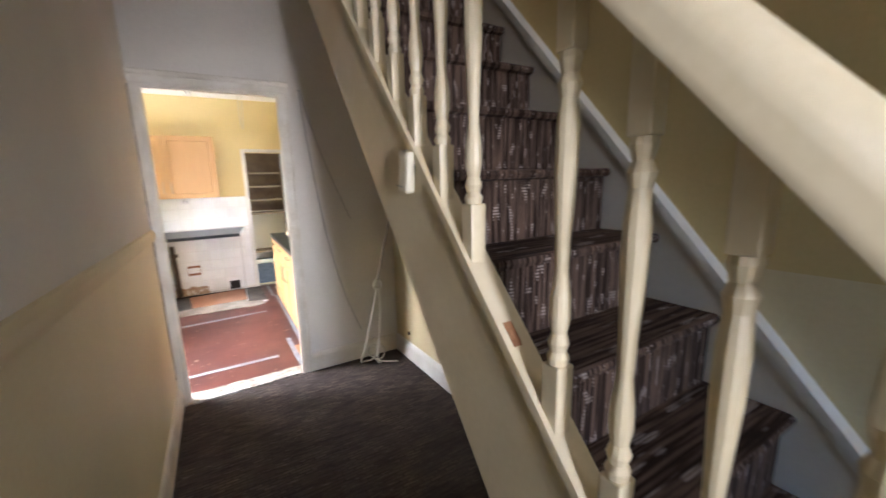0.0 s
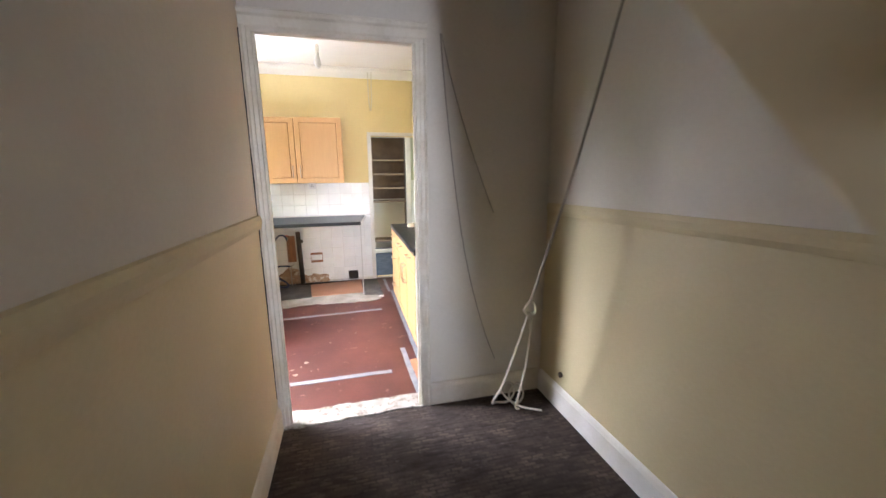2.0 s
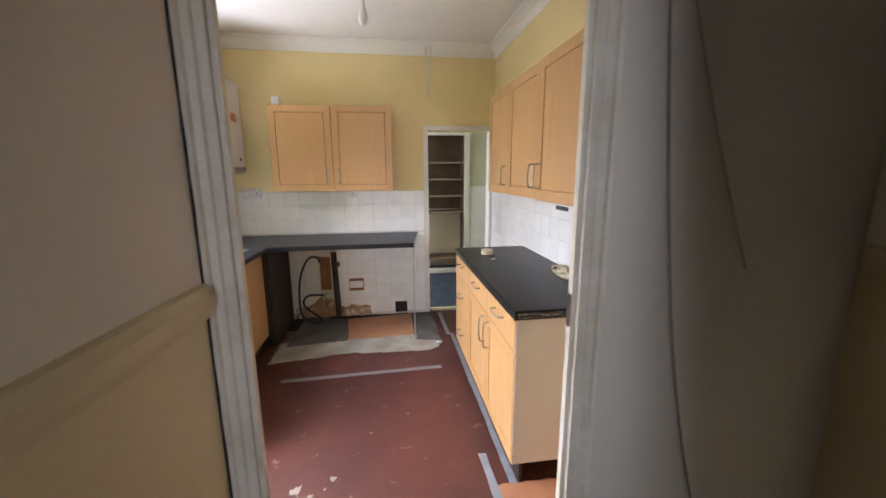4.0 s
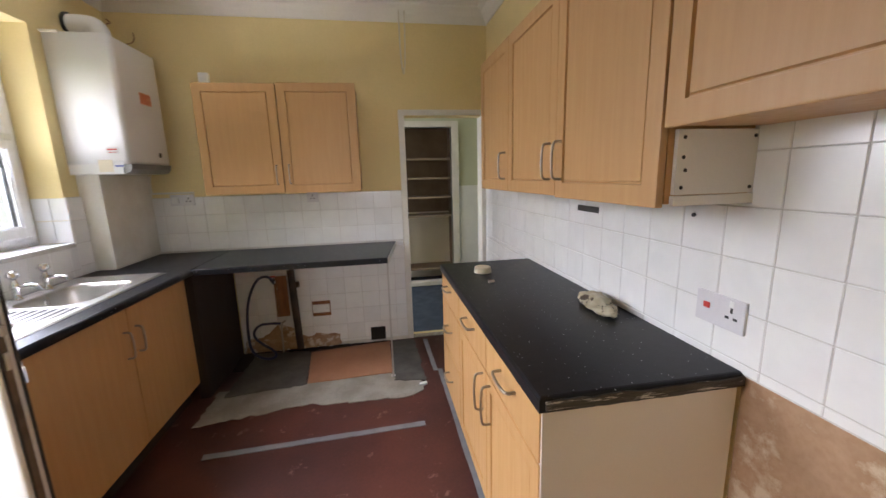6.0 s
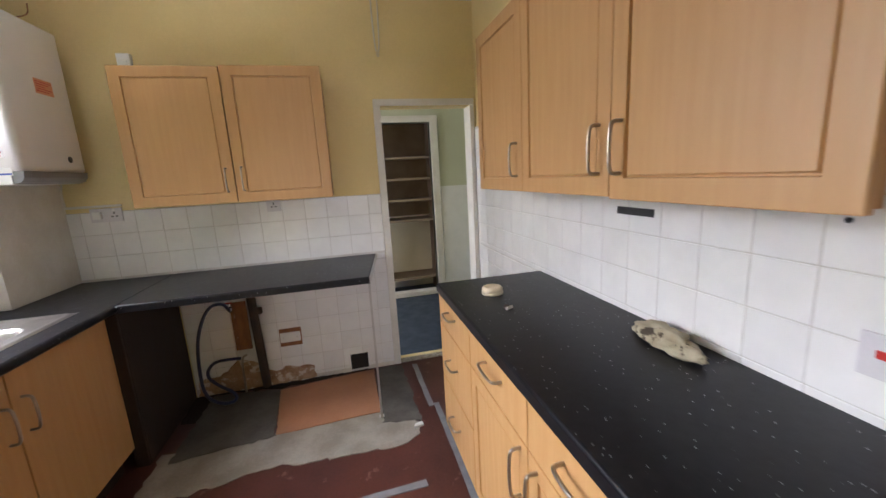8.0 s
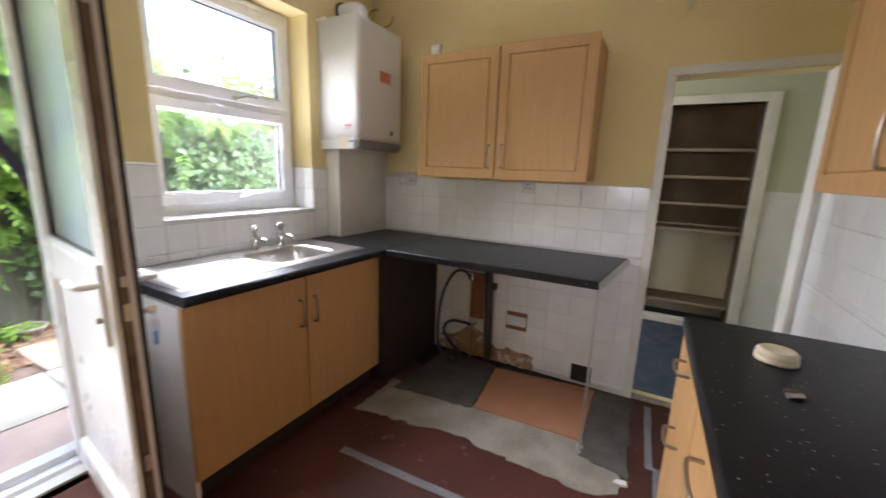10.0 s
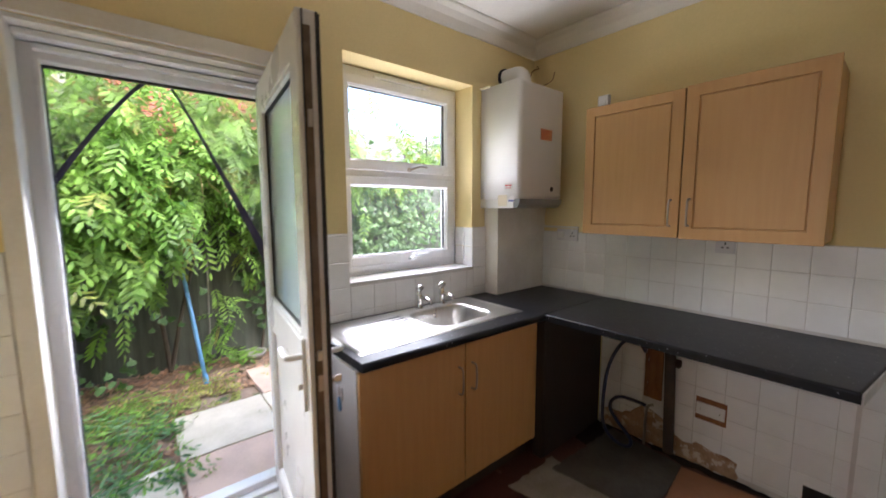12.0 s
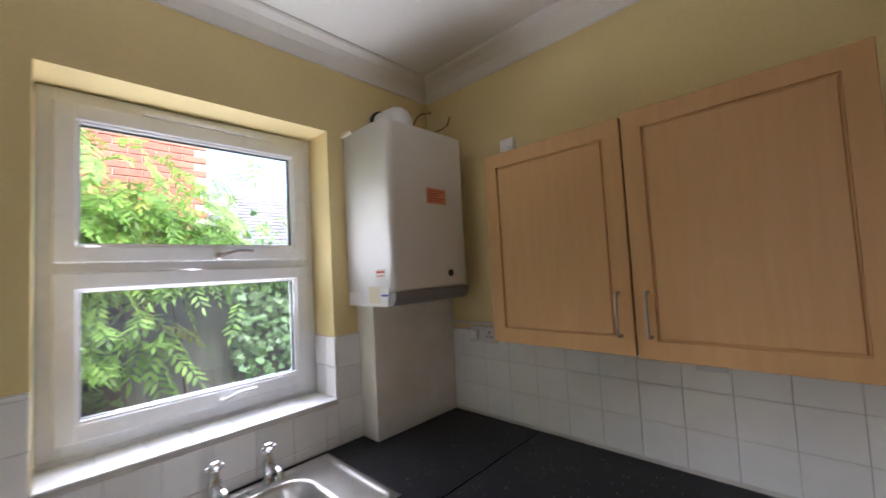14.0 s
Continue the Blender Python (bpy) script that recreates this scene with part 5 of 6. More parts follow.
part("hole", box((0.053, 7.889, 0.276), (0.199, 7.8945, 0.406), 0.001), M_BOARDBROWN, sk, "ragged plaster hole")
part("plate", box((0.058, 7.878, 0.308), (0.192, 7.8885, 0.378), 0.003), M_PLASTIC, sk)
part("screw", lathe([(0.003, 0), (0.003, 0.001)], (0.08, 7.877, 0.343), 8, None, Matrix.Rotation(radians(90), 4, "X")), M_NICKEL, sk)
part("screw", lathe([(0.003, 0), (0.003, 0.001)], (0.17, 7.877, 0.343), 8, None, Matrix.Rotation(radians(90), 4, "X")), M_NICKEL, sk)
# flat slab; the shade inside the hole is put into its near-black colour
solo("wall_vent_hole", boxes([((0.515, 7.8885, 0.02), (0.640, 7.8945, 0.135))]), M_NEARBLACK, "dark square hole knocked in the tiled wall", "hole")
solo("broken_plaster_patch", prism(ragged([(-0.50, 0.0), (0.26, 0.0), (0.26, 0.10), (0.10, 0.13), (-0.03, 0.105), (-0.12, 0.20), (-0.23, 0.24), (-0.30, 0.15), (-0.50, 0.12)], 0.03, 0.012, 8), "y", 7.8885, 7.8945), M_PLASTER, "broken brown plaster along the foot of the wall", "plaster")
solo("slot_vent", boxes([((1.5425, 6.19, 1.226), (1.547, 6.36, 1.252))]), M_BLACK, "narrow black slot in the tiles", "slot")
solo("wall_hook", lathe([(0.006, 0), (0.006, 0.006)], (1.5455, 5.704, 1.267), 8, None, Matrix.Rotation(radians(-90), 4, "Y")), M_BLACK, "small black screw cap in the tiles", "screw")


# ---- floor: patches and tape ----
def patch(name, pts, z, mat, label, cat, seed, amount=0.014, step=0.035):
    solo(name, prism(ragged(pts, step, amount, seed), "z", 0.0, z), mat, label, cat, kind="structure")


patch("cement_patch", [(-0.50, 6.93), (0.10, 7.03), (0.40, 7.00), (0.80, 6.99), (0.88, 7.05), (0.86, 7.26), (0.66, 7.32), (-0.49, 7.30)], 0.004, M_CEMENT, "pale bare cement strip on the kitchen floor", "floor patch", 11)
patch("dark_cement_patch", [(-0.43, 7.22), (0.075, 7.28), (0.03, 7.80), (-0.40, 7.86)], 0.008, M_GREYSLAB, "dark cement patch where a machine stood", "floor patch", 12, 0.008)
patch("vinyl_patch", [(0.085, 7.29), (0.675, 7.315), (0.672, 7.86), (0.035, 7.79)], 0.008, M_ORANGE, "terracotta vinyl sheet under the worktop", "floor patch", 13, 0.003)
patch("cement_patch", [(0.685, 7.20), (0.90, 7.16), (0.88, 7.86), (0.685, 7.87)], 0.0065, M_GREYSLAB, "grey cement patch beside the lobby doorway", "floor patch", 14, 0.010)
# near-black strip along the foot of the wall
patch("cement_patch", [(-0.52, 7.60), (-0.405, 7.58), (-0.39, 7.885), (0.02, 7.83), (0.66, 7.885), (-0.52, 7.889)], 0.005, M_NEARBLACK, "near-black uneven strip of floor along the wall", "floor patch", 15)
patch("vinyl_patch", [(0.955, 4.98), (1.55, 4.98), (1.55, 5.53), (0.945, 5.53)], 0.006, M_ORANGE, "terracotta vinyl sheet in the cooker space", "floor patch", 16, 0.004)
patch("plaster_fragment", [(0.845, 7.10), (0.90, 7.11), (0.895, 7.14), (0.85, 7.125)], 0.012, M_PLASTIC, "white scrap of plaster on the floor", "scrap", 17, 0.004, 0.02)


for i, (x, y, r) in enumerate(((0.02, 5.56, 0.050), (0.10, 5.52, 0.030), (0.0, 5.645, 0.036), (0.165, 5.69, 0.022), (0.07, 5.60, 0.018), (-0.06, 5.58, 0.024), (0.33, 6.0, 0.012), (0.55, 6.15, 0.010), (0.13, 5.63, 0.010), (0.21, 5.55, 0.009))):
    patch("paint_splash", [(x + 0.7 * r * math.cos(a), y + 0.7 * r * math.sin(a)) for a in (0, 1.05, 2.1, 3.15, 4.2, 5.25)], 0.002, M_CEMENT, "white paint splash on the red floor", "paint splash", 80 + i, r * 0.35, 0.012)


def tape(a, b, w, seed):
    ax, ay = a
    bx, by = b
    d = math.hypot(bx - ax, by - ay)
    nx, ny = -(by - ay) / d * w / 2, (bx - ax) / d * w / 2
    solo("floor_tape", prism(ragged([(ax - nx, ay - ny), (bx - nx, by - ny), (bx + nx, by + ny), (ax + nx, ay + ny)], 0.08, 0.0025, seed), "z", 0.0, 0.0035), M_TAPE, "strip of grey tape stuck on the red floor", "tape", "floor tapes")


tape((-0.12, 5.39), (0.788, 5.398), 0.042, 21)
tape((-0.33, 6.655), (0.835, 6.698), 0.038, 22)
tape((1.020, 5.52), (1.020, 7.30), 0.034, 23)
tape((0.985, 7.28), (0.975, 7.84), 0.034, 24)
tape((0.918, 5.745), (0.934, 5.02), 0.040, 25)


# ---- hall: stairs ----
turned[0] = HALL
RISE, GOING, NOSE_Y, NOSE_Z, STEPS = 0.2097, 0.188, 1.587, 0.155, 15
SX0, SX1 = 1.145, 1.868


def nose(k):
    return NOSE_Y + (k - 1) * GOING, NOSE_Z + (k - 1) * RISE


stairs = thing("staircase", (1.64, 1.7, 0.0), "steep straight staircase with ribbed brown carpet and painted strings", "staircase")
for k in range(1, STEPS):
    y, z = nose(k)
    bm = prism([(y + 0.015, z - RISE - 0.002), (y + 0.015, z - 0.030), (y - 0.004, z - 0.026), (y - 0.010, z - 0.014), (y - 0.006, z - 0.003), (y + 0.004, z), (y + GOING + 0.016, z), (y + GOING + 0.016, z - 0.03), (y + 0.035, z - 0.03), (y + 0.035, z - RISE - 0.002)], "x", SX0, SX1 - 0.012)
    part("carpeted_step", bm, M_STAIRCARPET, stairs)


def slope_board(y0, y1, lo, hi, x0, x1):
    return prism([(y0, lo(y0)), (y1, lo(y1)), (y1, hi(y1)), (y0, hi(y0))], "x", x0, x1)


def string_top(y):
    return 1.190 + 1.08 * (y - 2.457)


def string_low(y):
    return 1.231 + 1.17 * (y - 2.831)


def nosing_line(y):
    return NOSE_Z + (y - NOSE_Y) * RISE / GOING


part("outer_string", prism([(1.50, 0.0), (1.779, 0.0), (4.695, string_low(4.695)), (4.695, string_top(4.695)), (1.50, string_top(1.50))], "x", 1.110, 1.148), M_CREAM, stairs, "deep cream painted outer string")
part("string_capping", slope_board(1.50, 4.695, lambda y: string_top(y) - 0.004, lambda y: string_top(y) + 0.022, 1.102, 1.160), M_CREAM, stairs, "cream painted capping with mortised seats")
part("wall_string", slope_board(1.50, 4.69, lambda y: nosing_line(y) - 0.26, lambda y: nosing_line(y) + 0.070, 1.866, 1.904), M_HALL_UP, stairs, "grey-white painted wall string")
part("string_moulding", slope_board(1.50, 4.69, lambda y: nosing_line(y) + 0.070, lambda y: nosing_line(y) + 0.104, 1.852, 1.904), M_TRIM, stairs, "white moulded top of the wall string")
part("string_moulding", slope_board(1.50, 4.69, lambda y: nosing_line(y) + 0.050, lambda y: nosing_line(y) + 0.0698, 1.859, 1.904), M_TRIM, stairs)
part("soffit", slope_board(1.779, 4.695, lambda y: string_low(y) + 0.004, lambda y: string_low(y) + 0.02, 1.149, 1.903), M_HALL_UP, stairs, "painted sloping soffit")
setting("wall_under_stairs", prism([(2.76, 1.135), (4.695, 1.135), (4.695, string_low(4.695)), (2.76, string_low(2.76))], "x", 1.8985, 1.9048), M_HALL_UP, "grey-white painted wall under the stairs", "wall")
part("chipped_mortise", prism([(2.343, string_top(2.343) + 0.0222), (2.376, string_top(2.376) + 0.0222), (2.374, string_top(2.374) + 0.025), (2.350, string_top(2.350) + 0.025)], "x", 1.116, 1.135), M_RAWWOOD, stairs, "splintered seat of a missing baluster")


def handrail_low(y):
    return 1.533 + 1.09 * (y - 2.151)


bm = bmesh.new()
HR = [(-0.020, 0.0), (0.020, 0.0), (0.027, 0.020), (0.034, 0.038), (0.034, 0.055), (0.024, 0.074), (0.0, 0.082), (-0.024, 0.074), (-0.034, 0.055), (-0.034, 0.038), (-0.027, 0.020)]
ends = [[bm.verts.new((1.130 + a, y, handrail_low(y) + b * 1.35)) for a, b in HR] for y in (1.45, 4.69)]
n = len(HR)
for i in range(n):
    bm.faces.new((ends[0][i], ends[0][(i + 1) % n], ends[1][(i + 1) % n], ends[1][i]))
bm.faces.new(ends[0])
bm.faces.new(ends[1])
bmesh.ops.recalc_face_normals(bm, faces=bm.faces[:])
handrail = part("handrail", bm, M_CREAM, stairs, "thick cream painted handrail", True)
for i in range(-7, 17):
    y = 2.485 + 0.1145 * i
    if i == -1 or y > 4.55:
        continue
    z0, z1 = string_top(y) + 0.010, handrail_low(y) + 0.010
    h = z1 - z0
    low, high = 0.16, 0.84
    bm = box((1.130 - 0.0175, y - 0.0175, z0 - 0.02), (1.130 + 0.0175, y + 0.0175, z0 + low * h), 0.004)
    box((1.130 - 0.015, y - 0.015, z0 + high * h), (1.130 + 0.015, y + 0.015, z1 + 0.02), 0.003, bm)
    neck = [(0.020, 0.0), (0.0225, 0.012), (0.016, 0.022), (0.0215, 0.036), (0.0150, 0.052), (0.0205, 0.075), (0.0195, 0.11), (0.0130, 0.15)]
    span = (high - low) * h
    prof = [(r, z) for r, z in neck] + [(0.0150, span * 0.45), (0.0205, span * 0.66), (0.0210, span * 0.78), (0.0165, span * 0.87), (0.0215, span * 0.91), (0.0150, span * 0.94), (0.0200, span * 0.98), (0.0185, span)]
    prof = [(0.8 * r, z) for r, z in prof]
    lathe(prof, (1.130, y, z0 + low * h), 12, bm)
    part("baluster", bm, M_CREAM, stairs)
CHIME_TILT = radians(9)
bellbox = thing("door_chime", (1.09, 2.725, 1.355), "white plastic chime box fixed to the stair string", "chime")
part("cover", box((1.084, 2.698, 1.362), (1.1095, 2.752, 1.462), 0.011), M_IVORY, bellbox)
part("seam", boxes([((1.0795, 2.705, 1.377), (1.0805, 2.745, 1.379))]), M_WIRE, bellbox)

bellbox.rotation_euler = (CHIME_TILT, 0, 0)

# loose flex in the corner and wires on the end wall
flex = thing("loose_cable", (1.62, 4.36, 0.0), "loose white cable hanging in the corner with a knotted coil", "cable")
# the upper length is darker than the coil and tails
part("drop", tube([(1.80, 4.02, 2.06), (1.70, 4.10, 1.45), (1.63, 4.18, 1.05), (1.59, 4.24, 0.80), (1.583, 4.25, 0.755)], 0.0055, 8), M_WIRE, flex, "", True)
part("coil", tube([(1.585 + 0.030 * math.sin(a) * (1 + 0.1 * math.sin(3 * a)), 4.25 + 0.010 * math.sin(2 * a), 0.722 + 0.036 * math.cos(a)) for a in [i * math.pi / 5 for i in range(26)]], 0.0068, 8, None, 1), M_CABLE, flex, "", True)
part("tail", tube([(1.578, 4.250, 0.70), (1.558, 4.320, 0.50), (1.538, 4.446, 0.20), (1.523, 4.573, 0.02), (1.568, 4.599, 0.012)], 0.0062, 8), M_CABLE, flex, "", True)
part("tail", tube([(1.593, 4.250, 0.70), (1.608, 4.294, 0.45), (1.618, 4.408, 0.15), (1.628, 4.472, 0.04), (1.668, 4.497, 0.014)], 0.0062, 8), M_CABLE, flex, "", True)
part("floor_loops", tube([(1.568, 4.599, 0.012), (1.628, 4.548, 0.03), (1.688, 4.573, 0.10), (1.648, 4.624, 0.13), (1.588, 4.599, 0.08), (1.660, 4.520, 0.02), (1.735, 4.560, 0.05), (1.745, 4.640, 0.10), (1.690, 4.660, 0.06), (1.640, 4.590, 0.013), (1.700, 4.500, 0.013), (1.790, 4.450, 0.013)], 0.0062, 8), M_CABLE, flex, "", True)
for pts, nm in (([(1.262, 4.692, 2.04), (1.282, 4.695, 1.80), (1.328, 4.695, 1.375), (1.380, 4.695, 1.0), (1.445, 4.695, 0.693), (1.525, 4.695, 0.42), (1.591, 4.695, 0.249)], "a"), ([(1.268, 4.695, 2.04), (1.325, 4.695, 1.80), (1.420, 4.695, 1.509), (1.500, 4.695, 1.30), (1.563, 4.695, 1.145)], "b")):
    solo("wall_wire", tube(pts, 0.0030 if nm == "a" else 0.0022, 6, None, 2), M_WIRE, "thin painted wire drooping across the hall wall", "wire", "hall wires")
solo("pipe_stub", lathe([(0.016, 0), (0.016, 0.012), (0.008, 0.014)], (1.903, 4.45, 0.22), 12, None, Matrix.Rotation(radians(-90), 4, "Y")), M_PIPE, "small dark capped pipe in the wall", "pipe stub")
turned[0] = SQUARE


# ---- garden ----
GZ = -0.045
setting("ground", boxes([((-400, -400, -0.5), (-1.42, 400, GZ))]), M_SOIL, "leaf-strewn bare garden soil", "ground")
paving = thing("paving", (-2.1, 6.1, GZ), "weathered concrete paving slabs outside the garden door", "paving", kind="structure")
for i, (x0, x1, y0, y1, pink) in enumerate(((-1.86, -1.43, 5.63, 6.19, 1), (-2.45, -1.875, 5.63, 6.20, 0), (-1.86, -1.43, 6.21, 6.79, 0), (-2.45, -1.875, 6.215, 6.80, 0), (-3.03, -2.465, 6.23, 6.81, 1), (-1.86, -1.43, 5.03, 5.60, 0), (-1.86, -1.43, 6.81, 7.40, 0), (-2.45, -1.875, 6.82, 7.41, 1))):
    bm = prism(ragged([(x0, y0), (x1, y0), (x1, y1), (x0, y1)], 0.10, 0.007, 40 + i), "z", GZ - 0.02, GZ + 0.030 + 0.004 * (i % 3))
    part("slab", bm, M_SLABPINK if pink else M_SLAB, paving)

FX = -3.62
fence = thing("fence", (FX, 6.0, GZ), "tall weathered green-grey close-board fence", "fence")
rnd = random.Random(5)
for i in range(76):
    y = 1.2 + i * 0.125
    w = 0.137
    bm = prism([(y, FX + rnd.uniform(-0.004, 0.004)), (y + w, FX + 0.012), (y + w, FX + 0.026), (y, FX + 0.018)], "z", GZ, 1.78 + rnd.uniform(-0.012, 0.012))
    bmesh.ops.transform(bm, matrix=Matrix(((0, 1, 0, 0), (1, 0, 0, 0), (0, 0, 1, 0), (0, 0, 0, 1))), verts=bm.verts)
    bmesh.ops.reverse_faces(bm, faces=bm.faces[:])
    part("board", bm, M_FENCE, fence)
for z in (0.35, 1.45):
    part("arris_rail", boxes([((FX - 0.06, 1.2, z), (FX - 0.006, 10.7, z + 0.07))]), M_FENCE, fence)
for y in (2.4, 4.8, 7.2, 9.6):
    part("post", box((FX - 0.11, y, GZ), (FX - 0.01, y + 0.1, 1.85), 0.004), M_FENCE, fence)


def frond(verts, faces, base, aim, length, pairs, leaf_len, rnd):
    """A pinnate leaf: pairs of pointed leaflets along a drooping stalk."""
    aim = aim.normalized()
    side = aim.cross(Vector((rnd.uniform(-0.3, 0.3), rnd.uniform(-0.3, 0.3), 1))).normalized()
    p = base.copy()
    for i in range(pairs + 1):
        f = i / pairs
        d = (aim + Vector((0, 0, -0.9 * f))).normalized()
        p = p + d * (length / pairs)
        up = side.cross(d).normalized()
        todo = ((1, 0.9), (-1, 0.9)) if i < pairs else ((0, 0),)
        for s, spread in todo:
            q = (d * (1 - 0.45 * abs(s)) + side * s * spread + Vector((0, 0, -0.35))).normalized()
            t = q.cross(up)
            t = t.normalized() if t.length > 1e-6 else side
            ln = leaf_len * (1 - 0.35 * abs(f - 0.45)) * rnd.uniform(0.8, 1.15)
            k = len(verts)
            n = q.cross(t)
            verts.append(tuple(p))
            verts.append(tuple(p + q * ln * 0.32 + t * ln * 0.15 + n * ln * 0.03))
            verts.append(tuple(p + q * ln * 0.72 + t * ln * 0.11 - n * ln * 0.02))
            verts.append(tuple(p + q * ln - n * ln * 0.08))
            verts.append(tuple(p + q * ln * 0.72 - t * ln * 0.11 - n * ln * 0.02))
            verts.append(tuple(p + q * ln * 0.32 - t * ln * 0.15 + n * ln * 0.03))
            faces.append((k, k + 1, k + 2, k + 3, k + 4, k + 5))


def leaf_mesh(name, verts, faces, material, parent, label=""):
    me = bpy.data.meshes.new(name)
    o = base_of(parent)
    me.from_pydata([(v[0] - o.x, v[1] - o.y, v[2] - o.z) for v in verts], [], faces)
    me.materials.append(material)
    ob = new(name, me)
    ob.parent = parent
    if label:
        ob["label"] = label
    ob["kind"] = "stuff"
    return ob


def climber(name, at, label, zones, stems, seed, mats=(M_LEAF, M_LEAFYELLOW)):
    """A climbing plant on the fence: stems and hanging pinnate leaves; each zone is (centre, spread, count, length)."""
    rnd = random.Random(seed)
    plant = thing(name, at, label, "climbing plant")
    for pts in stems:
        part("stem", tube(pts, lambda f: 0.022 - 0.015 * f, 7, None, 2), M_BARK, plant)
    sets = ([], []), ([], [])
    for c, sp, count, ln in zones:
        for _ in range(count):
            b = Vector(c) + Vector((rnd.gauss(0, sp[0]), rnd.gauss(0, sp[1]), rnd.gauss(0, sp[2])))
            b.x = min(max(b.x, FX + 0.06), -2.75) if b.z < 1.75 else min(b.x, -2.85)
            b.z = max(b.z, GZ + 0.12)
            aim = Vector((rnd.uniform(-0.2, 1.0), rnd.uniform(-0.9, 0.9), rnd.uniform(-1.1, 0.2)))
            v, f = sets[1] if rnd.random() < 0.05 else sets[0]
            frond(v, f, b, aim, ln * rnd.uniform(0.7, 1.25), 6, ln * 0.36, rnd)
    leaf_mesh("leaves", *sets[0], mats[0], plant)
    leaf_mesh("yellow_leaves", *sets[1], mats[1], plant, "yellowing leaves")
    return plant


climber("wisteria", (-3.5, 5.4, GZ), "large wisteria spilling bright green leaves over the fence", [
    ((-3.25, 5.0, 1.95), (0.22, 0.55, 0.24), 520, 0.30), ((-3.15, 5.35, 1.45), (0.16, 0.26, 0.22), 330, 0.30),
    ((-3.05, 4.55, 1.30), (0.18, 0.30, 0.32), 360, 0.30), ((-2.95, 4.2, 0.75), (0.15, 0.22, 0.30), 160, 0.28),
    ((-3.35, 5.95, 1.85), (0.16, 0.40, 0.22), 300, 0.28), ((-3.35, 6.65, 1.88), (0.13, 0.32, 0.15), 190, 0.28),
    ((-3.6, 5.2, 2.5), (0.35, 1.1, 0.26), 420, 0.30), ((-3.3, 6.45, 1.25), (0.08, 0.12, 0.18), 22, 0.26), ((-3.2, 3.4, 1.6), (0.3, 0.6, 0.5), 300, 0.3), ((-3.36, 6.08, 0.50), (0.04, 0.06, 0.20), 16, 0.22)],
    [[(-3.5, 5.7, GZ), (-3.48, 5.65, 0.6), (-3.5, 5.5, 1.2), (-3.45, 5.3, 1.8), (-3.5, 4.9, 2.3)], [(-3.5, 5.7, GZ), (-3.46, 5.85, 0.7), (-3.5, 6.1, 1.5), (-3.45, 6.6, 1.95)], [(-3.48, 5.5, 1.2), (-3.3, 5.1, 1.6), (-3.2, 4.6, 1.75), (-3.15, 4.2, 1.4)]], 31)
climber("fence_climber", (-3.5, 7.3, GZ), "mixed climber with arching leaves along the fence", [
    ((-3.45, 6.85, 2.15), (0.16, 0.30, 0.20), 300, 0.28), ((-3.42, 7.30, 2.00), (0.10, 0.18, 0.13), 110, 0.26), ((-3.46, 7.85, 1.80), (0.06, 0.28, 0.05), 60, 0.20),
    ((-3.40, 6.50, 1.40), (0.08, 0.10, 0.22), 48, 0.26), ((-3.34, 7.00, 1.28), (0.04, 0.06, 0.14), 13, 0.36)],
    [[(-3.52, 7.3, GZ), (-3.5, 7.2, 0.9), (-3.5, 7.1, 1.8), (-3.45, 6.9, 2.0)]], 32)


def ivy(name, at, label, centre, spread, count, seed, low_y=-99.0):
    rnd = random.Random(seed)
    plant = thing(name, at, label, "climbing plant")
    part("stem", tube([(at[0], at[1], at[2]), (at[0], at[1] + 0.1, 0.6), (at[0], at[1] - 0.1, 1.3), (at[0], at[1] + 0.1, 1.75)], 0.015, 6), M_BARK, plant)
    v, f = [], []
    for _ in range(count):
        p = Vector(centre) + Vector((abs(rnd.gauss(0, spread[0])), rnd.gauss(0, spread[1]), rnd.gauss(0, spread[2])))
        p.z = max(p.z, 0.0)
        if p.y < low_y:
            p.y = low_y + rnd.uniform(0.0, 0.25)
        n = Vector((1, rnd.uniform(-0.6, 0.6), rnd.uniform(-0.1, 0.9))).normalized()
        a = n.cross(Vector((0, 0, 1))).normalized()
        b = -n.cross(a)
        th = rnd.uniform(-0.8, 0.8)
        a, b = a * math.cos(th) + b * math.sin(th), b * math.cos(th) - a * math.sin(th)
        s = rnd.uniform(0.045, 0.085)
        k = len(v)
        for u, w in ((0, -0.5), (0.5, -0.35), (0.42, 0.1), (0.16, 0.15), (0, 0.65), (-0.16, 0.15), (-0.42, 0.1), (-0.5, -0.35)):
            v.append(tuple(p + (a * u + b * w) * s - n * abs(u) * s * 0.3))
        f.append(tuple(range(k, k + 8)))
    leaf_mesh("leaves", v, f, M_LEAFDARK, plant)


ivy("ivy", (-3.57, 8.1, GZ), "dark green ivy thick on the fence", (-3.57, 8.15, 1.28), (0.12, 0.42, 0.34), 1300, 51, 7.58)
ivy("ivy", (-3.57, 6.5, GZ), "dark green ivy growing up the fence", (-3.57, 6.55, 0.85), (0.06, 0.10, 0.25), 170, 52)
ivy("ivy", (-3.57, 4.4, GZ), "dark green ivy low on the fence", (-3.50, 4.6, 0.9), (0.25, 0.45, 0.45), 1200, 53)


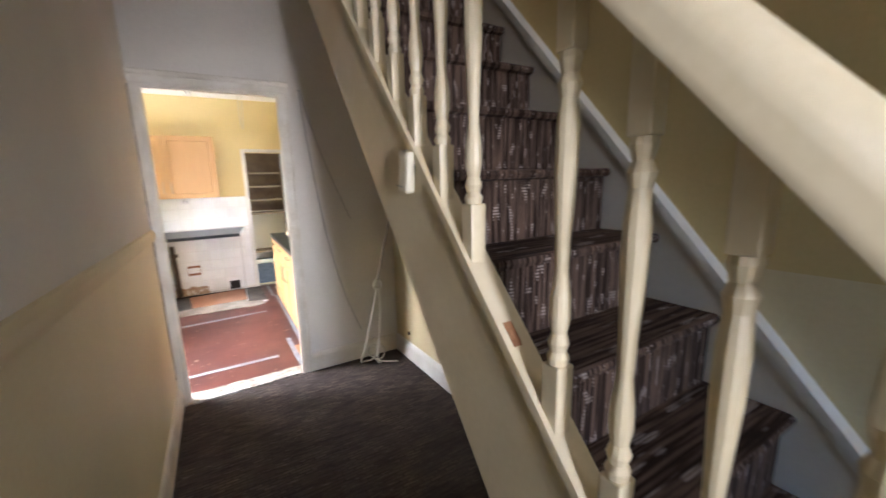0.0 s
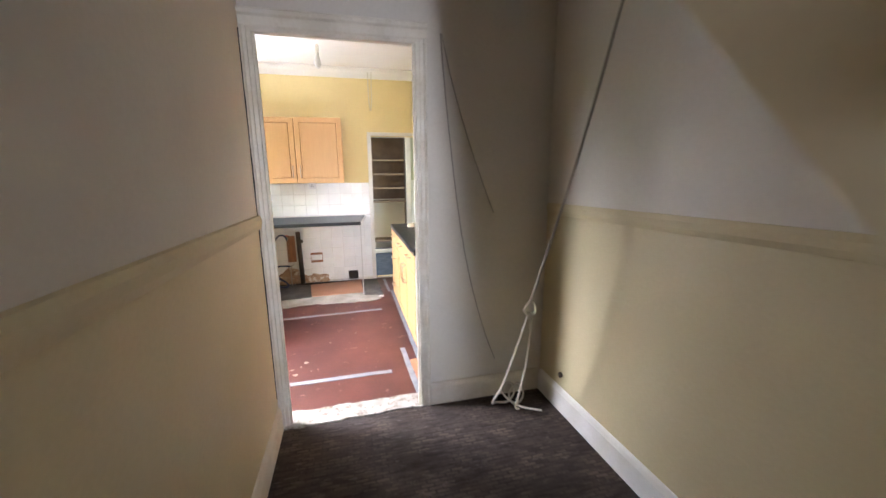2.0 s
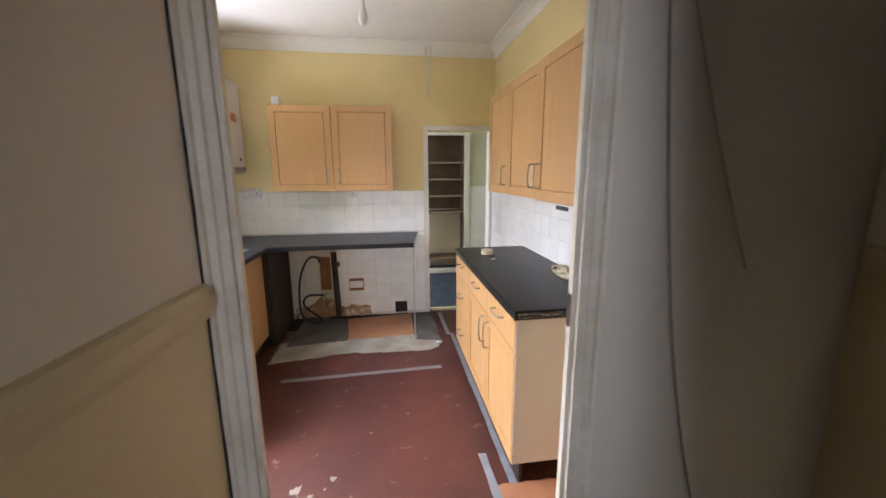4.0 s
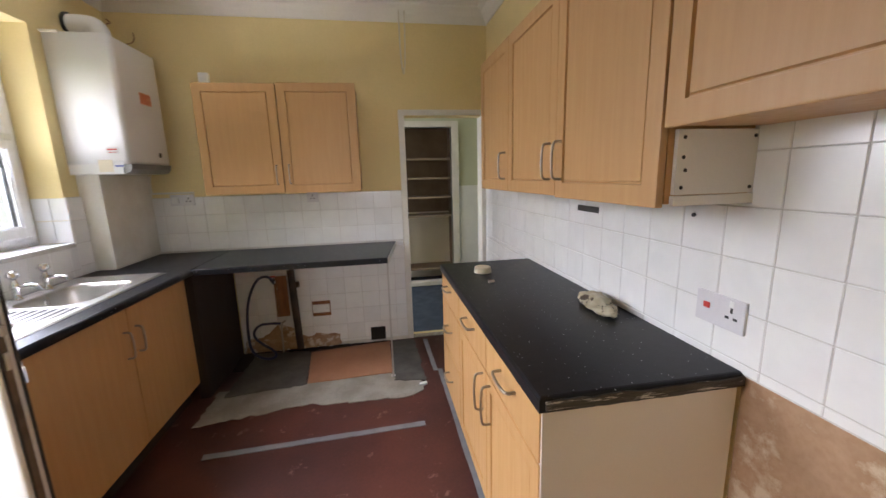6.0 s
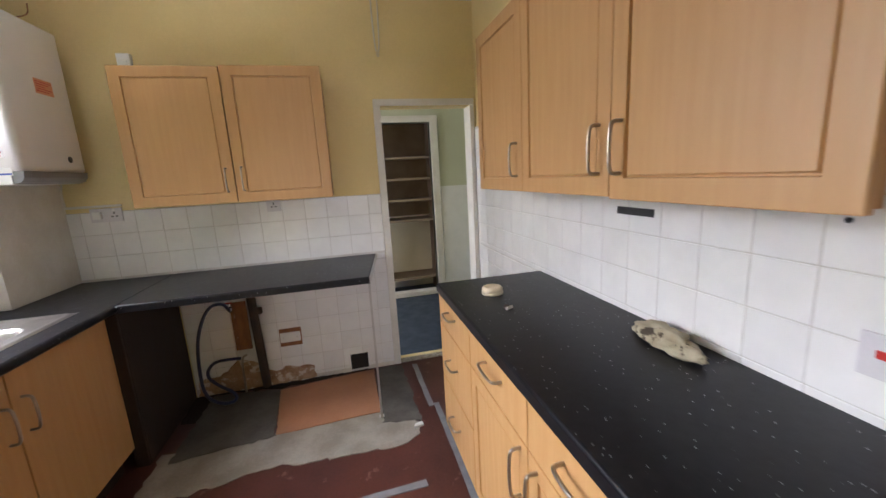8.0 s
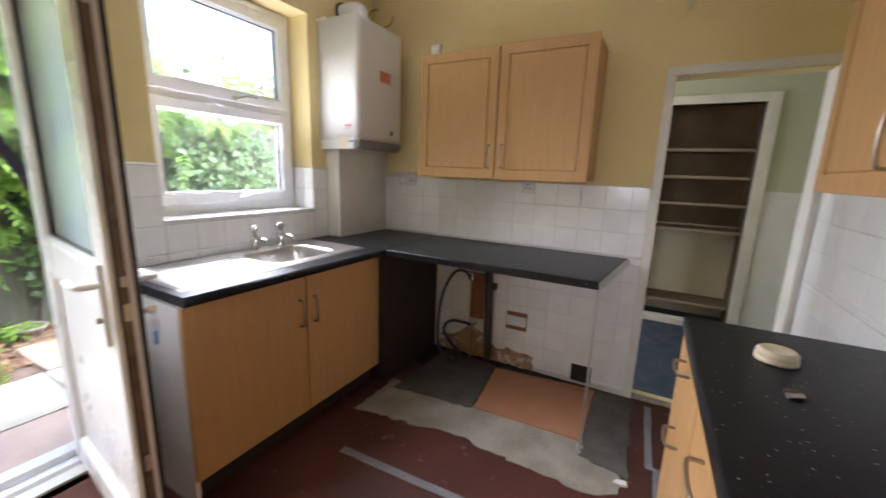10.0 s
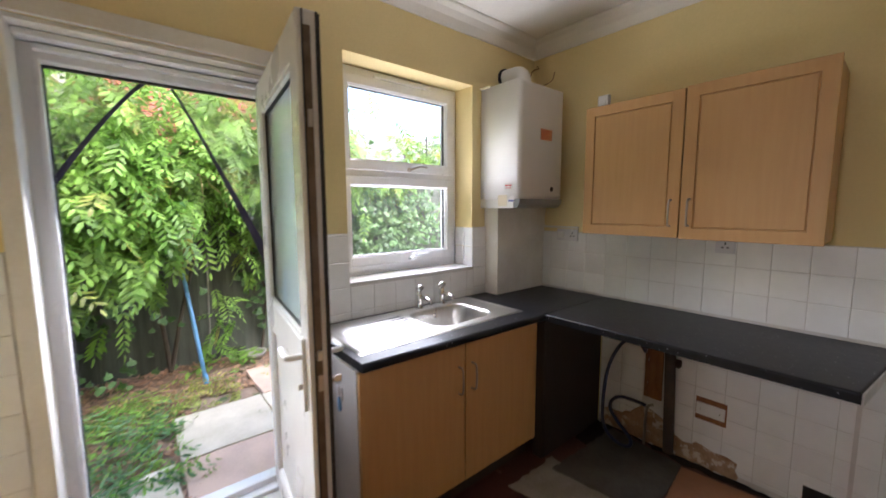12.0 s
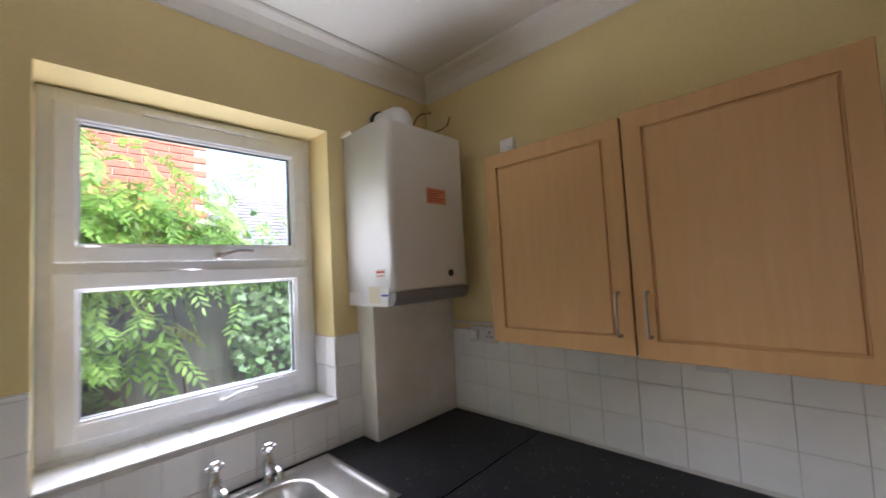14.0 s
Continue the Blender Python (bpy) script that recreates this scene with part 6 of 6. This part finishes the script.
def low_plants(name, label, mat, area, count, ln, seed, lift=0.02, cat="ground plants", rise=(0.5, 1.3)):
    rnd = random.Random(seed)
    holder = thing(name, (area[0], area[2], GZ), label, cat, kind="stuff")
    v, f = [], []
    for _ in range(count):
        p = Vector((rnd.uniform(area[0], area[1]), rnd.uniform(area[2], area[3]), GZ + lift))
        a = rnd.uniform(0, 6.28)
        frond(v, f, p, Vector((math.cos(a), math.sin(a), rnd.uniform(*rise))), ln * rnd.uniform(0.6, 1.3), 3, ln * 0.5, rnd)
    leaf_mesh("leaves", v, f, mat, holder)


low_plants("ground_plants", "low green weeds spreading over the soil", M_LEAF, (-2.80, -1.72, 4.7, 5.62), 190, 0.12, 61)
low_plants("ground_plants", "dark trailing weeds over the leaf litter", M_LEAFDARK, (-2.75, -1.60, 4.9, 5.60), 120, 0.13, 67)
low_plants("ground_plants", "yellowing weeds between the slabs and the fence", M_LEAFYELLOW, (-3.0, -2.45, 5.2, 6.15), 130, 0.09, 65)
low_plants("ground_plants", "weeds creeping over the paving edge", M_LEAF, (-2.2, -1.5, 5.5, 5.74), 10, 0.07, 66)
low_plants("ground_plants", "low green weeds along the fence foot", M_LEAF, (-3.45, -2.8, 4.5, 7.2), 60, 0.11, 62)
low_plants("weed_tuft", "leafy shoot growing at the fence foot", M_LEAF, (-3.4, -3.2, 6.02, 6.30), 12, 0.22, 64)


def litter(name, label, mat, area, count, size, seed):
    rnd = random.Random(seed)
    holder = thing(name, (area[0], area[2], GZ), label, "fallen leaves", kind="stuff")
    v, f = [], []
    for _ in range(count):
        p = Vector((rnd.uniform(area[0], area[1]), rnd.uniform(area[2], area[3]), GZ + rnd.uniform(0.004, 0.03)))
        a, s = rnd.uniform(0, 6.28), size * rnd.uniform(0.5, 1.3)
        d, e = Vector((math.cos(a), math.sin(a), rnd.uniform(-0.4, 0.4))), Vector((-math.sin(a), math.cos(a), rnd.uniform(-0.4, 0.4)))
        k = len(v)
        for u, w in ((-0.5, 0), (0, 0.25), (0.5, 0), (0, -0.25)):
            v.append(tuple(p + d * u * s + e * w * s))
        f.append((k, k + 1, k + 2, k + 3))
    leaf_mesh("leaves", v, f, mat, holder)


litter("leaf_litter", "brown fallen leaves on the garden soil", M_DEADLEAF, (-3.58, -2.70, 4.2, 7.3), 2600, 0.055, 71)
litter("leaf_litter", "brown fallen leaves among the weeds", M_DEADLEAF, (-2.9, -1.5, 4.4, 5.75), 1700, 0.055, 72)

pole = thing("garden_pole", (-3.04, 5.92, GZ), "blue painted metal pole leaning on the fence", "pole")
stalks = thing("seed_stalks", (-3.1, 6.1, 1.5), "dry straw-coloured stalks dangling from the wisteria", "dry stalks")
rnd = random.Random(91)
for _ in range(16):
    b = Vector((-3.12 + rnd.uniform(-0.08, 0.05), 6.12 + rnd.uniform(-0.28, 0.28), 1.72 + rnd.uniform(-0.10, 0.10)))
    d = rnd.uniform(-0.22, 0.22)
    part("stalk", tube([b, b + Vector((0.05, d * 0.5, 0.03)), b + Vector((0.06, d, -0.07)), b + Vector((0.04, d * 1.2, -0.12 - rnd.uniform(0, 0.16)))], 0.004, 5, None, 2), M_STRAW, stalks)
part("shaft", tube([(-3.03, 5.915, GZ), (-3.50, 5.83, 1.02)], 0.017, 10, None, 0), M_BLUEPOLE, pole, "", True)
part("foot", tube([(-3.02, 5.917, GZ), (-3.05, 5.911, GZ + 0.07)], 0.021, 10, None, 0), M_BLUEPOLE, pole)
solo("plant_pot", lathe([(0.07, 0), (0.11, 0.06), (0.115, 0.075), (0.10, 0.075), (0.085, 0.05), (0.01, 0.05)], (-3.36, 6.38, GZ), 20), M_POT, "shallow grey plant bowl on the soil", "pot", smooth=True)
solo("cane", tube([(-3.50, 6.02, GZ), (-3.56, 6.05, 0.95)], 0.010, 6, None, 0), M_POT, "grey cane standing at the fence", "cane")

# neighbouring houses beyond the fence
house = thing("brick_house", (-6.0, 2.0, GZ), "orange brick house just beyond the fence", "house")
part("wall", boxes([((-9.2, -4.0, GZ), (-4.31, 7.62, 5.6))]), M_MORTAR, house)
part("roof", prism([(-4.05, 5.6), (-6.75, 7.6), (-9.45, 5.6)], "y", -4.2, 7.8), M_ROOF, house)
brick_me = box((0.0, 0.0, 0.0), (0.06, 0.215, 0.065), 0.004, None, 1)
brick_mesh = bpy.data.meshes.new("brick")
brick_me.to_mesh(brick_mesh)
brick_me.free()
brick_mesh.materials.append(M_BRICK)
shrub = thing("shrub", (-6.0, 10.5, GZ), "tall yellow-green shrub beyond the fence", "shrub")
part("trunk", tube([(-6.0, 10.5, GZ), (-5.95, 10.5, 1.0), (-6.05, 10.45, 2.2)], lambda f: 0.05 - 0.03 * f, 7), M_BARK, shrub)
for k, (dy, dz) in enumerate(((-0.5, 2.6), (0.1, 3.0), (0.6, 2.6))):
    part("limb", tube([(-5.97, 10.5, 1.0 + 0.2 * k), (-5.95, 10.5 + dy * 0.5, 1.8), (-6.0, 10.5 + dy, dz)], 0.015, 6), M_BARK, shrub)
rnd = random.Random(77)
crown = ([], []), ([], [])
for _ in range(420):
    b = Vector((-6.0 + rnd.gauss(0, 0.3), 10.45 + rnd.gauss(0, 0.42), 2.35 + rnd.gauss(0, 0.36)))
    frond(*crown[rnd.random() < 0.35], b, Vector((rnd.uniform(-0.4, 1.0), rnd.uniform(-0.9, 0.9), rnd.uniform(-0.3, 0.6))), 0.26, 5, 0.11, rnd)
leaf_mesh("leaves", *crown[0], M_LEAF, shrub)
leaf_mesh("yellow_leaves", *crown[1], M_LEAFYELLOW, shrub, "yellowing leaves")
far_house = thing("tiled_house", (-10.0, 11.5, GZ), "low house with a grey tiled pitched roof", "house")
part("wall", boxes([((-15.0, 9.3, GZ), (-9.6, 17.0, 2.25))]), M_MORTAR, far_house)
part("roof", prism([(-9.2, 2.15), (-9.2, 2.25), (-12.2, 4.25), (-15.2, 2.25), (-15.2, 2.15)], "y", 9.2, 17.2), M_ROOF, far_house)
slate_bm = box((-0.15, -0.10, 0.0), (0.15, 0.10, 0.018), 0.003, None, 1)
slate_mesh = bpy.data.meshes.new("roof_tile")
slate_bm.to_mesh(slate_mesh)
slate_bm.free()
slate_mesh.materials.append(M_ROOF)


# ---- tiles ----
tile_meshes = {}


def tile_mesh(w, h):
    key = (round(w, 4), round(h, 4))
    if key not in tile_meshes:
        bm = box((0, 0, 0), (key[0], key[1], 0.007), 0.0018, None, 1)
        me = bpy.data.meshes.new("tile")
        bm.to_mesh(me)
        bm.free()
        me.materials.append(M_TILE)
        tile_meshes[key] = me
    return tile_meshes[key]


rnd = random.Random(9)


def tiled(parent, origin, u, n, u0, u1, z0, z1, start, zstart, pu, pz, skip=(), gap=0.0022):
    """Tiles on a wall plane: origin's u axis runs along the wall, n out of it; skip holds (u0, u1, z0, z1)."""
    u, n = Vector(u), Vector(n)
    rot = Matrix((u, Vector((0, 0, 1)), n)).transposed().to_4x4()
    bed = bmesh.new()
    i0, j0 = math.floor((u0 - start) / pu), math.floor((z0 - zstart) / pz)
    for i in range(i0, i0 + 200):
        a, b = max(start + i * pu, u0), min(start + (i + 1) * pu, u1)
        if a >= u1 - 0.004:
            break
        for j in range(j0, j0 + 60):
            c, d = max(zstart + j * pz, z0), min(zstart + (j + 1) * pz, z1)
            if c >= z1 - 0.004:
                break
            if b - a < 0.014 or d - c < 0.014:
                continue
            if any(a >= s[0] - 0.01 and b <= s[1] + 0.01 and c >= s[2] - 0.01 and d <= s[3] + 0.01 for s in skip):
                continue
            ob = new("tile", tile_mesh(b - a - gap, d - c - gap))
            ob.parent = parent
            tilt = Matrix.Rotation(rnd.uniform(-0.0035, 0.0035), 4, "X") @ Matrix.Rotation(rnd.uniform(-0.0035, 0.0035), 4, "Y")
            ob.matrix_basis = Matrix.Translation(Vector(origin) + u * (a + gap / 2) + Vector((0, 0, c + gap / 2)) + n * 0.0015) @ rot @ tilt


def grout(name, lo, hi, parent):
    part(name, boxes([(lo, hi)]), M_GROUT, parent)


PU, PZ = 0.140, 0.1345
# north wall: splashback and the bare space under the worktop
grout("grout_bed", (-1.006, 7.8925, 0.873), (0.834, 7.9055, 1.292), wall_north)
tiled(wall_north, (0, 7.8985, 0), (1, 0, 0), (0, -1, 0), -1.004, 0.833, 0.876, 1.290, -0.095, 0.887, PU, PZ)
grout("grout_bed", (-0.515, 7.8925, 0.0), (0.834, 7.9055, 0.833), wall_north)
tiled(wall_north, (0, 7.8985, 0), (1, 0, 0), (0, -1, 0), -0.510, 0.833, 0.03, 0.833, -0.095, 0.055, PU, PZ, [(-0.24, 0.0, 0.0, 0.65), (0.04, 0.21, 0.26, 0.42), (-0.51, 0.20, 0.0, 0.10)])
part("tile", box((0.772, 7.8915, 0.8345), (0.832, 7.8985, 0.8735), 0.0015, None, 1), M_TILE, wall_north)
# east wall
grout("grout_bed", (1.5472, 4.95, 0.868), (1.5605, 7.90, 1.72), wall_east)
tiled(wall_east, (1.5530, 0, 0), (0, 1, 0), (-1, 0, 0), 4.96, 7.885, 0.871, 1.705, 5.322, 0.898, PU, PZ)
grout("grout_bed", (1.5472, 6.95, 0.0), (1.5605, 7.90, 0.8675), wall_east)
tiled(wall_east, (1.5530, 0, 0), (0, 1, 0), (-1, 0, 0), 6.955, 7.885, 0.004, 0.866, 5.322, 0.898, PU, PZ)
part("bare_plaster", boxes([((1.5565, 4.86, 0.0), (1.5605, 5.511, 0.867))]), M_BAREPLASTER, wall_east, "bare brown plaster stripped of its tiles")
# west wall: round the window and beside the door
grout("grout_bed", (-1.1305, 6.146, 0.873), (-1.1172, 6.364, 1.335), wall_west)
tiled(wall_west, (-1.1230, 0, 0), (0, 1, 0), (1, 0, 0), 6.148, 6.364, 0.874, 1.333, 6.225, 0.915, PU, PZ)
grout("grout_bed", (-1.1305, 6.364, 0.873), (-1.1172, 7.266, 1.058), wall_west)
tiled(wall_west, (-1.1230, 0, 0), (0, 1, 0), (1, 0, 0), 6.364, 7.266, 0.874, 1.058, 6.225, 0.915, PU, PZ)
grout("grout_bed", (-1.1305, 7.266, 0.873), (-1.1172, 7.385, 1.335), wall_west)
tiled(wall_west, (-1.1230, 0, 0), (0, 1, 0), (1, 0, 0), 7.266, 7.384, 0.874, 1.333, 7.266, 0.930, 0.155, PZ)
grout("grout_bed", (-1.1305, 4.78, 0.0), (-1.1172, 5.170, 1.328), wall_west)
tiled(wall_west, (-1.1230, 0, 0), (0, 1, 0), (1, 0, 0), 4.80, 5.169, 0.004, 1.326, 4.89, 0.115, PU, PZ)
# window reveal: tiled sill and lower cheek
part("sill_bed", boxes([((-1.296, 6.3655, 1.0585), (-1.118, 7.2645, 1.0660))]), M_GROUT, wall_west)
for i in range(7):
    a, b = 6.366 + i * 0.1285, 6.366 + (i + 1) * 0.1285
    bm = box((-1.294, a + 0.0015, 1.0655), (-1.114, min(b, 7.264) - 0.0015, 1.0725), 0.0018, None, 1)
    part("tile", bm, M_TILE, wall_west)
for z in (1.074, 1.2045):
    part("tile", box((-1.292, 7.2570, z), (-1.205, 7.2645, z + 0.128), 0.0018, None, 1), M_TILE, wall_west)
    part("tile", box((-1.202, 7.2570, z), (-1.1165, 7.2645, z + 0.128), 0.0018, None, 1), M_TILE, wall_west)

# the bricks and roof tiles that can be told apart through the window
for r in range(27):
    for c in range(11):
        ob = new("brick", brick_mesh)
        ob.parent = house
        y = 5.15 + c * 0.225 + (0.11 if r % 2 else 0)
        if y + 0.215 > 7.62:
            continue
        ob.location = Vector((-4.31 - 0.045, y, 1.7 + r * 0.075)) - base_of(house)
slope = math.atan2(2.0, 3.0)
for r in range(17):
    for c in range(17):
        ob = new("roof_tile", slate_mesh)
        ob.parent = far_house
        f = 0.1 + r * 0.21
        ob.matrix_basis = Matrix.Translation(Vector((-9.2 - f * math.cos(slope), 9.35 + c * 0.305 + (0.15 if r % 2 else 0), 2.27 + f * math.sin(slope) + 0.012)) - base_of(far_house)) @ Matrix.Rotation(slope - 0.06, 4, "Y") @ Matrix.Rotation(radians(90), 4, "Z")
